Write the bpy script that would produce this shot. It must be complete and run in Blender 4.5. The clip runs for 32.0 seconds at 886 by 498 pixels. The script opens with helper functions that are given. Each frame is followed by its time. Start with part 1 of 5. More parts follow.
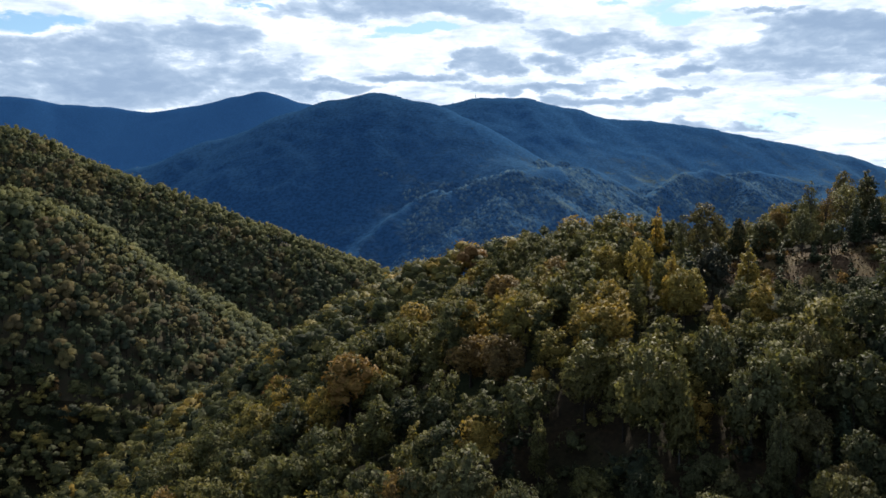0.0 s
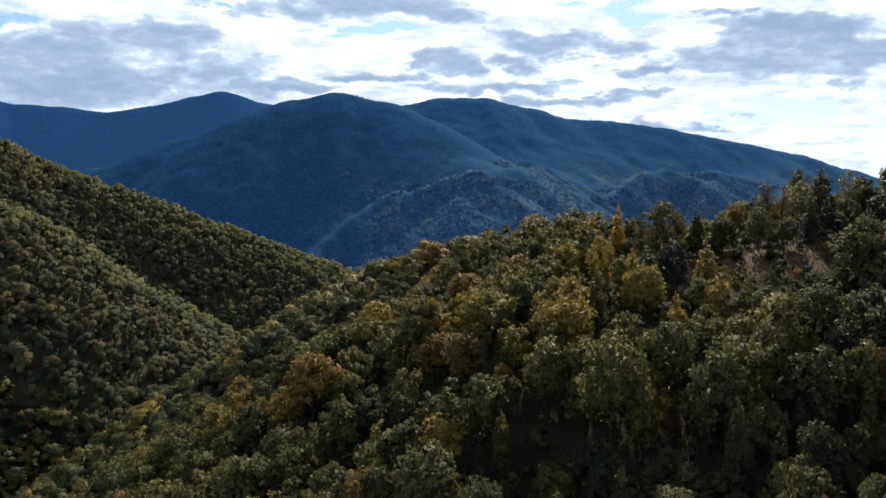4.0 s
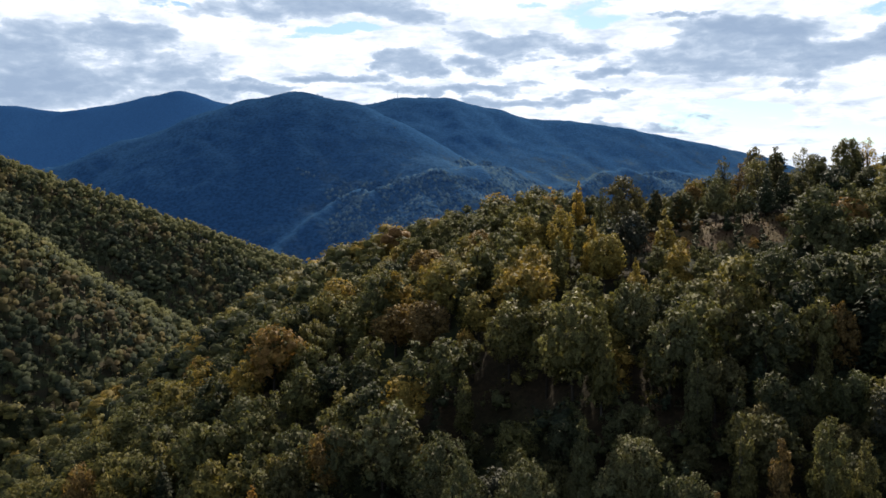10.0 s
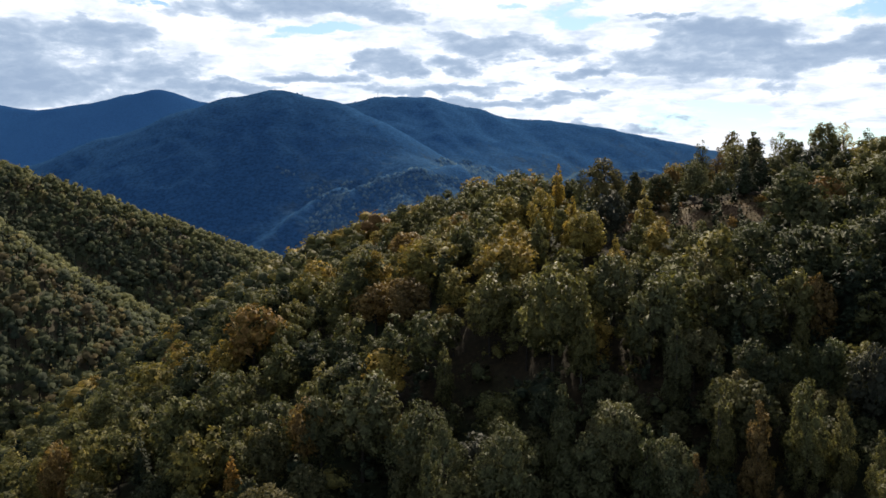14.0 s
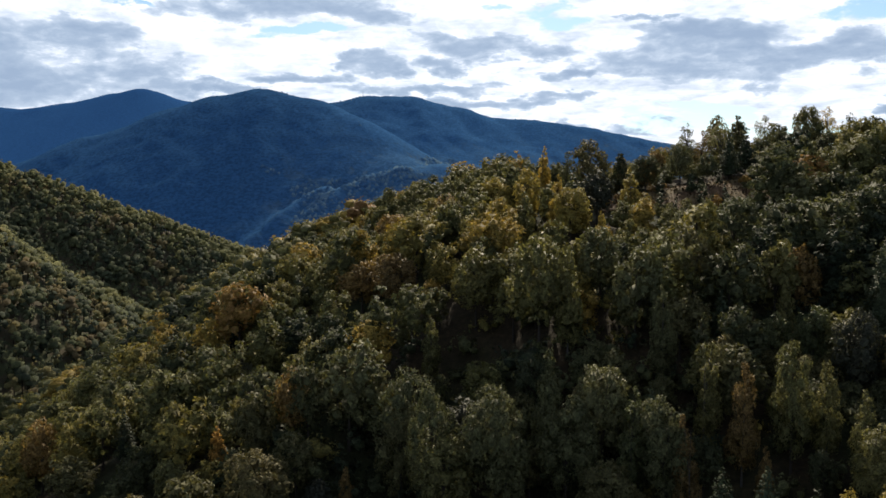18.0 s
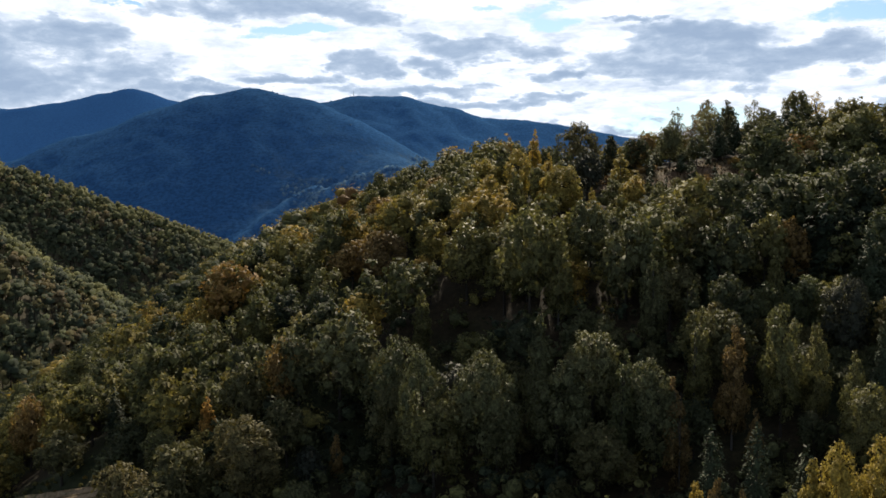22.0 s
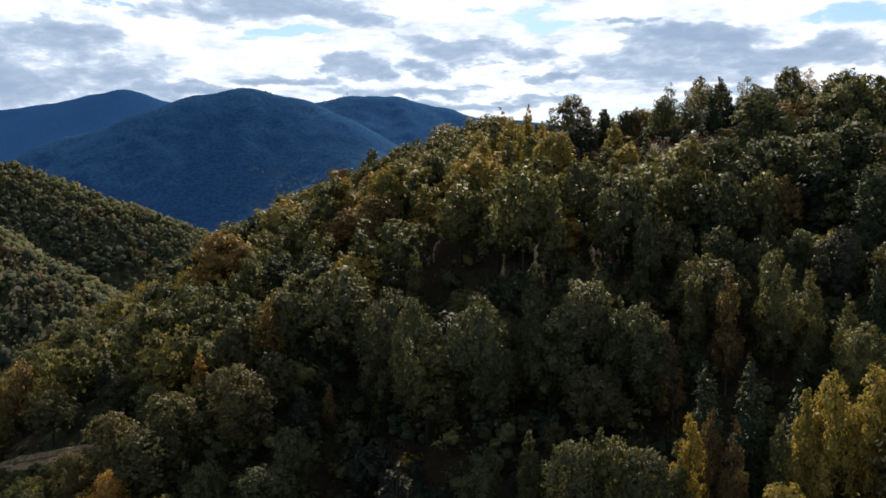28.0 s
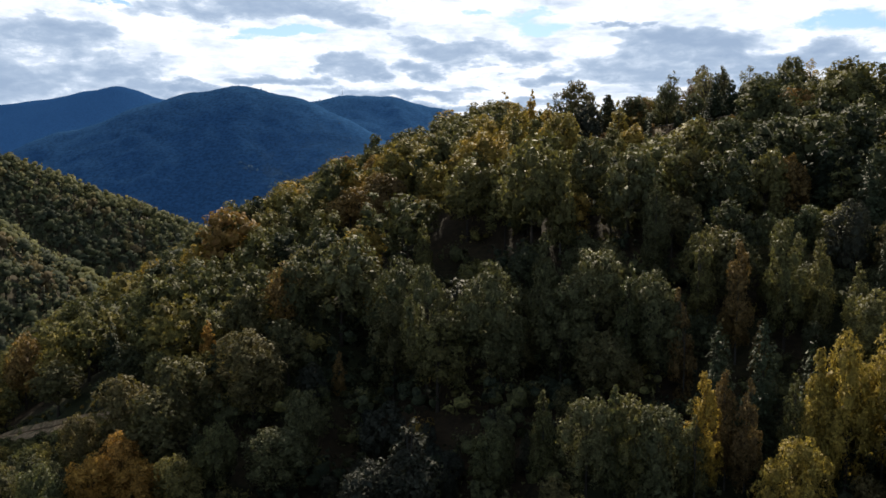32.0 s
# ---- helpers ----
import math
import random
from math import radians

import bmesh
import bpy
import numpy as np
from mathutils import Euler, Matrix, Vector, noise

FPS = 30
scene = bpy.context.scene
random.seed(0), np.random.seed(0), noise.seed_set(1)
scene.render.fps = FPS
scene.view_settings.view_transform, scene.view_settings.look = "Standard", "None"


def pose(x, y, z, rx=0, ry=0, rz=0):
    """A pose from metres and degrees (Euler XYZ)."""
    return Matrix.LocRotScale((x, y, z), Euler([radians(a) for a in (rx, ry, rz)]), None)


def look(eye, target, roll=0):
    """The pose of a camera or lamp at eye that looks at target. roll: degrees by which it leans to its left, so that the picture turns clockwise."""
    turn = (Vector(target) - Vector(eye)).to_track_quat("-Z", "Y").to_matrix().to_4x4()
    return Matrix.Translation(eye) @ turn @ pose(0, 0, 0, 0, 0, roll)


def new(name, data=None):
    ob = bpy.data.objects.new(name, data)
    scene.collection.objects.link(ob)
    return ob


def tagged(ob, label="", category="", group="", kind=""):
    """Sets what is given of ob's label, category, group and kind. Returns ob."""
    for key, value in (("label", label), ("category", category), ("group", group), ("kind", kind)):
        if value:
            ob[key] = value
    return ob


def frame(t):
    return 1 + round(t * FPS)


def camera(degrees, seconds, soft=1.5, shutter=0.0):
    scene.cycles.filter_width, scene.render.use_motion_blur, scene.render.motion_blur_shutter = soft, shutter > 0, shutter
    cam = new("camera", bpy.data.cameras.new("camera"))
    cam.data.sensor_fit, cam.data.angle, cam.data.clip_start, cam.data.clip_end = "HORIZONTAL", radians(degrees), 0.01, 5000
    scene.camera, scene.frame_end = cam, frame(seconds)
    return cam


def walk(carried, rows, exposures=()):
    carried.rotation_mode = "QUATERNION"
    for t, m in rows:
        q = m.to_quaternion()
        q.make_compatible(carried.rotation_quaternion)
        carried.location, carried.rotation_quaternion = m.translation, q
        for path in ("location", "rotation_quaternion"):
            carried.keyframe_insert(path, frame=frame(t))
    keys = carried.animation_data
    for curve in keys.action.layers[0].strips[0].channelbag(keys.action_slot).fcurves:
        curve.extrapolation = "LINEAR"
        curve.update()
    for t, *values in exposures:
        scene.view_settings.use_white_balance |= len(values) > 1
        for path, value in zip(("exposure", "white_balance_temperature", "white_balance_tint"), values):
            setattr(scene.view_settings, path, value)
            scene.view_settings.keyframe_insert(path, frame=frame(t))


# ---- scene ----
cam = camera(52.5, 32.0, soft=1.6)
# seconds, x, y, z from the first eye, yaw, pitch, lean
EYE = 110.0
ROWS = [
    (0.0, 0.00, 0.00, -0.00, 0.00, -3.62, -0.14),
    (0.5, -0.02, -0.05, 0.01, -0.33, -3.61, -0.12),
    (1.0, -0.04, -0.10, 0.02, -0.65, -3.62, -0.11),
    (1.5, -0.05, -0.14, 0.04, -1.01, -3.63, -0.09),
    (2.0, -0.03, -0.19, 0.06, -1.37, -3.63, -0.06),
    (2.5, -0.01, -0.22, 0.06, -1.67, -3.64, -0.03),
    (3.0, 0.00, -0.24, 0.04, -1.94, -3.62, 0.00),
    (3.5, 0.00, -0.25, -0.06, -2.18, -3.60, 0.02),
    (5.5, -0.05, -0.29, -0.99, -3.13, -3.67, 0.07),
    (6.0, -0.05, -0.32, -1.32, -3.35, -3.68, 0.09),
    (6.5, -0.06, -0.37, -1.72, -3.54, -3.66, 0.11),
    (7.0, -0.07, -0.43, -2.14, -3.75, -3.63, 0.13),
    (7.5, -0.08, -0.48, -2.57, -3.95, -3.59, 0.14),
    (8.0, -0.11, -0.53, -3.01, -4.14, -3.58, 0.15),
    (8.5, -0.13, -0.55, -3.44, -4.33, -3.55, 0.14),
    (9.0, -0.12, -0.56, -3.87, -4.53, -3.51, 0.13),
    (9.5, -0.10, -0.56, -4.29, -4.72, -3.50, 0.14),
    (10.0, -0.10, -0.55, -4.71, -4.90, -3.55, 0.15),
    (10.5, -0.09, -0.54, -5.12, -5.08, -3.62, 0.16),
    (11.0, -0.09, -0.54, -5.52, -5.25, -3.68, 0.16),
    (11.5, -0.08, -0.55, -5.90, -5.42, -3.67, 0.17),
    (12.0, -0.08, -0.56, -6.29, -5.58, -3.64, 0.16),
    (12.5, -0.08, -0.59, -6.70, -5.72, -3.64, 0.14),
    (13.0, -0.08, -0.62, -7.11, -5.87, -3.61, 0.12),
    (13.5, -0.09, -0.66, -7.54, -6.01, -3.56, 0.10),
    (14.0, -0.11, -0.69, -7.97, -6.15, -3.53, 0.09),
    (14.5, -0.15, -0.72, -8.39, -6.28, -3.49, 0.07),
    (16.5, -0.29, -0.78, -10.08, -6.76, -3.47, 0.00),
    (17.0, -0.31, -0.79, -10.49, -6.87, -3.47, 0.00),
    (17.5, -0.30, -0.80, -10.90, -6.98, -3.48, 0.03),
    (18.0, -0.27, -0.81, -11.31, -7.08, -3.50, 0.07),
    (18.5, -0.25, -0.82, -11.71, -7.18, -3.53, 0.11),
    (19.0, -0.25, -0.84, -12.11, -7.27, -3.52, 0.15),
    (19.5, -0.26, -0.86, -12.51, -7.35, -3.52, 0.17),
    (20.0, -0.26, -0.89, -12.92, -7.42, -3.50, 0.16),
    (20.5, -0.27, -0.92, -13.34, -7.48, -3.48, 0.14),
    (21.0, -0.27, -0.94, -13.75, -7.56, -3.45, 0.12),
    (21.5, -0.28, -0.96, -14.17, -7.63, -3.44, 0.10),
    (22.0, -0.30, -0.97, -14.59, -7.68, -3.44, 0.09),
    (22.5, -0.32, -0.98, -15.00, -7.74, -3.44, 0.07),
    (23.0, -0.34, -1.00, -15.42, -7.80, -3.45, 0.05),
    (23.5, -0.35, -1.00, -15.83, -7.86, -3.44, 0.03),
    (24.0, -0.35, -1.00, -16.25, -7.92, -3.45, 0.03),
    (24.5, -0.35, -0.98, -16.66, -7.98, -3.45, 0.03),
    (25.0, -0.35, -0.97, -17.06, -8.04, -3.44, 0.04),
    (25.5, -0.34, -0.96, -17.46, -8.08, -3.43, 0.06),
    (27.5, -0.33, -1.00, -19.14, -8.05, -3.37, 0.14),
    (28.0, -0.27, -1.04, -19.56, -8.08, -3.33, 0.14),
    (28.5, -0.26, -1.10, -19.98, -8.13, -3.29, 0.13),
    (29.0, -0.38, -1.15, -20.38, -8.17, -3.24, 0.08),
    (29.5, -0.62, -1.17, -20.76, -8.17, -3.21, -0.04),
    (30.0, -0.93, -1.18, -21.15, -8.19, -3.20, -0.19),
    (30.5, -1.23, -1.17, -21.54, -8.23, -3.18, -0.34),
    (31.0, -1.51, -1.15, -21.92, -8.31, -3.18, -0.46),
    (31.5, -1.77, -1.14, -22.32, -8.39, -3.20, -0.51),
    (32.0, -2.00, -1.13, -22.74, -8.48, -3.23, -0.52),
]
EXPOSURES = [(0.0, 0.4, 6220, 8), (3.5, 0.4, 6220, 8), (5.5, 0.4, 6500, 10), (32.0, 0.4, 6500, 10)]
walk(cam, [(t, pose(x, y, EYE + z, 90 + pitch, lean, yaw)) for t, x, y, z, yaw, pitch, lean in ROWS], EXPOSURES)

# ---------------------------------------------------------------- light
SUN_AZIMUTH, SUN_HEIGHT = 12.0, 34.0      # degrees right of straight ahead, degrees above the horizon
SUN_DIR = Vector((math.sin(radians(SUN_AZIMUTH)) * math.cos(radians(SUN_HEIGHT)),
                  math.cos(radians(SUN_AZIMUTH)) * math.cos(radians(SUN_HEIGHT)), math.sin(radians(SUN_HEIGHT))))


class Nodes:
    """Short hand for a node tree."""

    def __init__(self, tree):
        self.tree = tree
        tree.nodes.clear()

    def link(self, a, b):
        self.tree.links.new(a, b)

    def math(self, op, a, b=None, clamp=False):
        node = self.tree.nodes.new("ShaderNodeMath")
        node.operation, node.use_clamp = op, clamp
        for socket, value in zip(node.inputs, (a, b)):
            if value is None:
                continue
            if isinstance(value, (int, float)):
                socket.default_value = value
            else:
                self.link(value, socket)
        return node.outputs[0]

    def smooth(self, value, low, high, to_low=0.0, to_high=1.0):
        node = self.tree.nodes.new("ShaderNodeMapRange")
        node.interpolation_type = "SMOOTHSTEP"
        self.link(value, node.inputs[0])
        for socket, number in zip(node.inputs[1:5], (low, high, to_low, to_high)):
            socket.default_value = number
        return node.outputs[0]

    def mix(self, factor, a, b, blend="MIX"):
        node = self.tree.nodes.new("ShaderNodeMix")
        node.data_type, node.blend_type = "RGBA", blend
        for socket, value in ((node.inputs[0], factor), (node.inputs[6], a), (node.inputs[7], b)):
            if isinstance(value, (int, float)):
                socket.default_value = value
            elif isinstance(value, tuple):
                socket.default_value = (*value, 1.0)
            else:
                self.link(value, socket)
        return node.outputs[2]

    def noise(self, vector, scale, detail=4.0, rough=0.55, distortion=0.0):
        node = self.tree.nodes.new("ShaderNodeTexNoise")
        if vector is not None:
            self.link(vector, node.inputs["Vector"])
        node.inputs["Scale"].default_value = scale
        node.inputs["Detail"].default_value = detail
        node.inputs["Roughness"].default_value = rough
        node.inputs["Distortion"].default_value = distortion
        return node

    def ramp(self, value, stops):
        node = self.tree.nodes.new("ShaderNodeValToRGB")
        while len(node.color_ramp.elements) < len(stops):
            node.color_ramp.elements.new(0.5)
        for element, (at, colour) in zip(node.color_ramp.elements, stops):
            element.position, element.color = at, (*colour, 1.0)
        self.link(value, node.inputs[0])
        return node.outputs[0]


def make_world():
    """A bright, broken sky: Nishita blue behind a layer of grey and white cloud."""
    world = bpy.data.worlds.new("sky")
    scene.world = world
    world.use_nodes = True
    n = Nodes(world.node_tree)
    out = world.node_tree.nodes.new("ShaderNodeOutputWorld")
    back = world.node_tree.nodes.new("ShaderNodeBackground")
    back.inputs["Strength"].default_value = 0.1
    n.link(back.outputs[0], out.inputs[0])
    sky = world.node_tree.nodes.new("ShaderNodeTexSky")
    sky.sky_type, sky.sun_disc = "NISHITA", False
    sky.sun_elevation, sky.sun_rotation = radians(SUN_HEIGHT), radians(SUN_AZIMUTH)
    sky.altitude, sky.air_density, sky.dust_density = 900.0, 1.0, 0.6
    place = world.node_tree.nodes.new("ShaderNodeTexCoord").outputs["Generated"]
    split = world.node_tree.nodes.new("ShaderNodeSeparateXYZ")
    n.link(place, split.inputs[0])
    x, y, z = split.outputs
    # bearing and height in degrees
    bearing = n.math("MULTIPLY", n.math("ARCTAN2", x, y), 57.2958)
    height = n.math("MULTIPLY", n.math("ARCSINE", z), 57.2958)
    # the cloud deck, seen in perspective: flat towards the horizon
    low = n.math("MAXIMUM", z, 0.0)
    over = n.math("ADD", low, 0.10)
    deck = world.node_tree.nodes.new("ShaderNodeCombineXYZ")
    n.link(n.math("DIVIDE", x, over), deck.inputs[0])
    n.link(n.math("DIVIDE", y, over), deck.inputs[1])
    n.link(n.math("MULTIPLY", z, 2.0), deck.inputs[2])
    deck = deck.outputs[0]
    wide = n.noise(deck, 1.3, 5.0, 0.55, 0.3).outputs["Fac"]
    streak = n.noise(deck, 3.6, 8.0, 0.60, 0.4).outputs["Fac"]
    puff = world.node_tree.nodes.new("ShaderNodeCombineXYZ")
    n.link(n.math("MULTIPLY", bearing, 0.10), puff.inputs[0])
    n.link(n.math("MULTIPLY", height, 0.25), puff.inputs[1])
    puff = puff.outputs[0]
    billow = n.noise(puff, 2.2, 9.0, 0.58, 0.25).outputs["Fac"]
    lumps = n.noise(puff, 6.5, 7.0, 0.60, 0.5).outputs["Fac"]

    drift = n.noise(puff, 1.6, 6.0, 0.60, 0.0)
    parts = world.node_tree.nodes.new("ShaderNodeSeparateColor")
    n.link(drift.outputs["Color"], parts.inputs[0])
    bent = n.math("ADD", bearing, n.math("MULTIPLY", n.math("SUBTRACT", parts.outputs[0], 0.5), 15.0))
    raised = n.math("ADD", height, n.math("MULTIPLY", n.math("SUBTRACT", parts.outputs[1], 0.5), 4.2))

    def oval(b0, h0, bw, hw):
        """A soft heap, 1 in its middle and 0 at its rim, at a bearing and height."""
        a = n.math("DIVIDE", n.math("SUBTRACT", bent, b0), bw)
        b = n.math("DIVIDE", n.math("SUBTRACT", raised, h0), hw)
        r = n.math("ADD", n.math("MULTIPLY", a, a), n.math("MULTIPLY", b, b))
        return n.math("SUBTRACT", 1.0, n.math("MULTIPLY", r, 0.5), True)

    def most(values):
        total = values[0]
        for v in values[1:]:
            total = n.math("MAXIMUM", total, v)
        return total

    grey = most([oval(*o) for o in GREY_CLOUDS])
    blue = most([oval(*o) for o in BLUE_GAPS])
    # away from the view the same deck goes on by itself
    aside = n.smooth(n.math("ABSOLUTE", bearing), 32.0, 48.0)
    above = n.smooth(height, 15.0, 24.0)
    away = n.math("MAXIMUM", aside, above)
    grey = n.mix(away, grey, n.smooth(wide, 0.40, 0.70))
    blue = n.mix(away, blue, n.smooth(wide, 0.62, 0.42))
    # how deep the cloud is: ragged heaps where grey cloud lies, faint streaks elsewhere
    rag = n.math("ADD", n.math("MULTIPLY", n.math("SUBTRACT", billow, 0.5), 2.4), n.math("MULTIPLY", n.math("SUBTRACT", lumps, 0.5), 1.2))
    deep = n.math("ADD", n.math("SUBTRACT", n.math("MULTIPLY", grey, 1.15), 0.38), rag)
    faint = n.math("ADD", n.math("MULTIPLY", n.math("SUBTRACT", streak, 0.52), 1.9), n.math("MULTIPLY", n.math("SUBTRACT", lumps, 0.5), 1.0))
    deep = n.math("MAXIMUM", deep, n.math("MULTIPLY", n.math("ADD", faint, 0.12), 0.6))
    cloud = n.ramp(deep, [(0.0, (1.0, 1.0, 1.0)), (0.10, (0.86, 0.90, 0.97)), (0.30, (0.58, 0.66, 0.76)), (0.60, (0.42, 0.51, 0.63)), (1.0, (0.34, 0.43, 0.56))])
    # near the sun the cloud is bright, away from it dull
    sun = world.node_tree.nodes.new("ShaderNodeVectorMath")
    sun.operation = "DOT_PRODUCT"
    n.link(place, sun.inputs[0])
    sun.inputs[1].default_value = SUN_DIR
    glow = n.smooth(sun.outputs["Value"], -0.1, 0.5, CLOUD_DULL, 1.0)
    glow = n.math("MULTIPLY", glow, n.smooth(height, 14.0, 45.0, 1.0, 0.50))
    cloud = n.mix(1.0, cloud, (8.1, 8.4, 8.9), "MULTIPLY")
    cloud = n.mix(1.0, cloud, glow, "MULTIPLY")
    clear = n.mix(1.0, sky.outputs[0], SKY_GAIN, "MULTIPLY")
    gap = n.math("ADD", n.math("SUBTRACT", blue, 0.55), n.math("MULTIPLY", rag, -0.7))
    colour = n.mix(n.smooth(gap, 0.0, 0.40), cloud, clear)
    # below the horizon: the dull green of more wooded land
    colour = n.mix(n.smooth(height, 0.0, -1.5), colour, (0.25, 0.32, 0.30))
    n.link(colour, back.inputs["Color"])


# bearing, height above the horizon, half width, half height, in degrees
GREY_CLOUDS = [
    (-24.3, 6.1, 5.4, 1.8), (-18.1, 6.7, 7.2, 1.62), (-15.8, 9.5, 6.1, 1.01), (-12.4, 7.8, 4.3, 1.37), (-20.0, 8.1, 4.0, 1.08), (-9.4, 6.6, 3.2, 0.65), (-22.4, 8.3, 4.3, 0.9), (-3.0, 11.6, 7.6, 1.01), (1.6, 11.2, 4.3, 0.72), (8.7, 9.4, 4.3, 0.79), (23.3, 9.4, 5.4, 0.86), (22.1, 8.4, 6.8, 1.3), (25.2, 7.3, 5.0, 0.79), (14.5, 7.4, 1.8, 0.43), (11.5, 6.0, 4.3, 0.36), (2.3, 8.1, 1.8, 0.72), (-1.6, 7.6, 3.2, 0.43), (-5.2, 6.7, 2.2, 0.29), (19.5, 4.0, 4.3, 0.43), (29.0, 8.0, 5.0, 0.9), (-21.0, 7.2, 5.0, 1.2), (4.1, 6.7, 4.0, 0.36), (9.4, 7.0, 2.9, 0.36), (20.5, 10.7, 2.2, 0.22), (7.6, 8.3, 3.2, 0.43), (34.3, 5.4, 1.4, 0.65), (34.2, 7.6, 2.2, 1.08),
]
BLUE_GAPS = [(24.5, 4.4, 7.0, 1.1), (29.5, 3.4, 6.0, 0.9), (26.5, 3.9, 5.5, 0.7), (-1.6, 9.8, 3.1, 0.36), (-24.2, 10.0, 2.9, 0.58), (14.1, 11.2, 3.2, 0.65), (-12.1, 11.2, 1.8, 0.29), (22.8, 5.0, 4.0, 0.36), (11.0, 11.4, 1.1, 0.36), (33.2, 10.1, 2.9, 0.94)]
CLOUD_DULL, SKY_GAIN = 1.0, (0.72, 0.82, 0.86)
make_world()
sun = new("sun", bpy.data.lights.new("sun", "SUN"))
sun.data.energy, sun.data.angle, sun.data.color = 5.0, radians(0.6), (1.0, 0.88, 0.69)
sun.matrix_world = look(SUN_DIR * 300, (0, 0, 0))

# ---------------------------------------------------------------- materials


def material(name):
    mat = bpy.data.materials.new(name)
    mat.use_nodes = True
    n = Nodes(mat.node_tree)
    out = mat.node_tree.nodes.new("ShaderNodeOutputMaterial")
    body = mat.node_tree.nodes.new("ShaderNodeBsdfPrincipled")
    n.link(body.outputs[0], out.inputs[0])
    return mat, n, body, out


def world_place(n):
    return n.tree.nodes.new("ShaderNodeNewGeometry").outputs["Position"]


def bump(n, body, height, strength, distance):
    node = n.tree.nodes.new("ShaderNodeBump")
    node.inputs["Strength"].default_value = strength
    node.inputs["Distance"].default_value = distance
    n.link(height, node.inputs["Height"])
    n.link(node.outputs[0], body.inputs["Normal"])


def leaf_material(name, stops, source, rough=0.62, through_light=0.32, shine=0.06, vary=1.0):
    """Leaves: a colour for each tree along a ramp, a shade for each leaf, light that shines through."""
    mat, n, body, out = material(name)
    geo = n.tree.nodes.new("ShaderNodeNewGeometry")
    if source == "object":
        each = n.tree.nodes.new("ShaderNodeObjectInfo").outputs["Random"]
    elif source == "island":
        each = geo.outputs["Random Per Island"]
    else:
        attr = n.tree.nodes.new("ShaderNodeAttribute")
        attr.attribute_name = "tint"
        each = attr.outputs["Fac"]
    leaf = geo.outputs["Random Per Island"]
    spread = n.math("ADD", each, n.math("MULTIPLY", n.math("SUBTRACT", leaf, 0.5), 0.10), True)
    base = n.ramp(spread, stops)
    patch = n.noise(geo.outputs["Position"], 0.35, 3.0).outputs["Fac"]
    twigs = n.noise(geo.outputs["Position"], 5.0, 2.0, 0.7).outputs["Fac"]
    shade = n.math("ADD", n.math("MULTIPLY", leaf, 0.80 * vary), n.math("ADD", 0.30 + 0.40 * (1 - vary), n.math("MULTIPLY", patch, 0.6)))
    shade = n.math("MULTIPLY", shade, n.smooth(twigs, 0.36, 0.64, 1 - 0.25 * vary, 1 + 0.25 * vary))
    base = n.mix(1.0, base, shade, "MULTIPLY")
    n.link(base, body.inputs["Base Color"])
    body.inputs["Roughness"].default_value = rough
    bump(n, body, twigs, 0.5 * vary, 0.2)
    body.inputs["Specular IOR Level"].default_value = shine
    glow = n.tree.nodes.new("ShaderNodeBsdfTranslucent")
    n.link(n.mix(1.0, base, (1.1, 1.1, 0.75), "MULTIPLY"), glow.inputs["Color"])
    both = n.tree.nodes.new("ShaderNodeMixShader")
    both.inputs[0].default_value = through_light
    n.link(body.outputs[0], both.inputs[1])
    n.link(glow.outputs[0], both.inputs[2])
    n.link(both.outputs[0], out.inputs[0])
    return mat


OAK_STOPS = [(0.0, (0.046, 0.053, 0.030)), (0.35, (0.075, 0.077, 0.037)), (0.7, (0.104, 0.094, 0.043)), (1.0, (0.122, 0.100, 0.044))]
FOREST_STOPS = [(0.0, (0.028, 0.037, 0.024)), (0.25, (0.074, 0.079, 0.038)), (0.5, (0.118, 0.113, 0.043)), (0.72, (0.192, 0.152, 0.042)),
                (0.86, (0.276, 0.185, 0.045)), (1.0, (0.198, 0.110, 0.045))]
GOLD_STOPS = [(0.0, (0.23, 0.185, 0.056)), (0.5, (0.31, 0.232, 0.056)), (1.0, (0.39, 0.262, 0.056))]
LIME_STOPS = [(0.0, (0.088, 0.098, 0.048)), (1.0, (0.160, 0.142, 0.055))]
RUSSET_STOPS = [(0.0, (0.135, 0.096, 0.046)), (1.0, (0.210, 0.134, 0.048))]
SILVER_STOPS = [(0.0, (0.078, 0.084, 0.042)), (1.0, (0.112, 0.110, 0.053))]
PINE_STOPS = [(0.0, (0.028, 0.038, 0.022)), (1.0, (0.050, 0.060, 0.032))]
M_OAK = leaf_material("oak_leaves", OAK_STOPS, "object")
M_GOLD = leaf_material("gold_leaves", GOLD_STOPS, "object", 0.55, 0.42)
M_LIME = leaf_material("lime_leaves", LIME_STOPS, "object", 0.5, 0.40)
M_RUSSET = leaf_material("russet_leaves", RUSSET_STOPS, "object", 0.6, 0.35)
M_AMBER = leaf_material("amber_leaves", [(0.0, (0.330, 0.185, 0.054)), (1.0, (0.380, 0.230, 0.060))], "object", 0.6, 0.42)
M_SILVER = leaf_material("silver_leaves", SILVER_STOPS, "object", 0.6, 0.30, 0.06)
# dark leaves: the shade of the hollows is put into their colour
M_SHADE_DARK = leaf_material("shade_dark_leaves", [(0.0, (0.024, 0.030, 0.026)), (1.0, (0.051, 0.052, 0.036))], "object", 0.6, 0.2, 0.05)
M_PINE = leaf_material("pine_needles", PINE_STOPS, "object", 0.6, 0.10)
M_FOREST = leaf_material("forest_leaves", FOREST_STOPS, "tint", 0.65, 0.34)
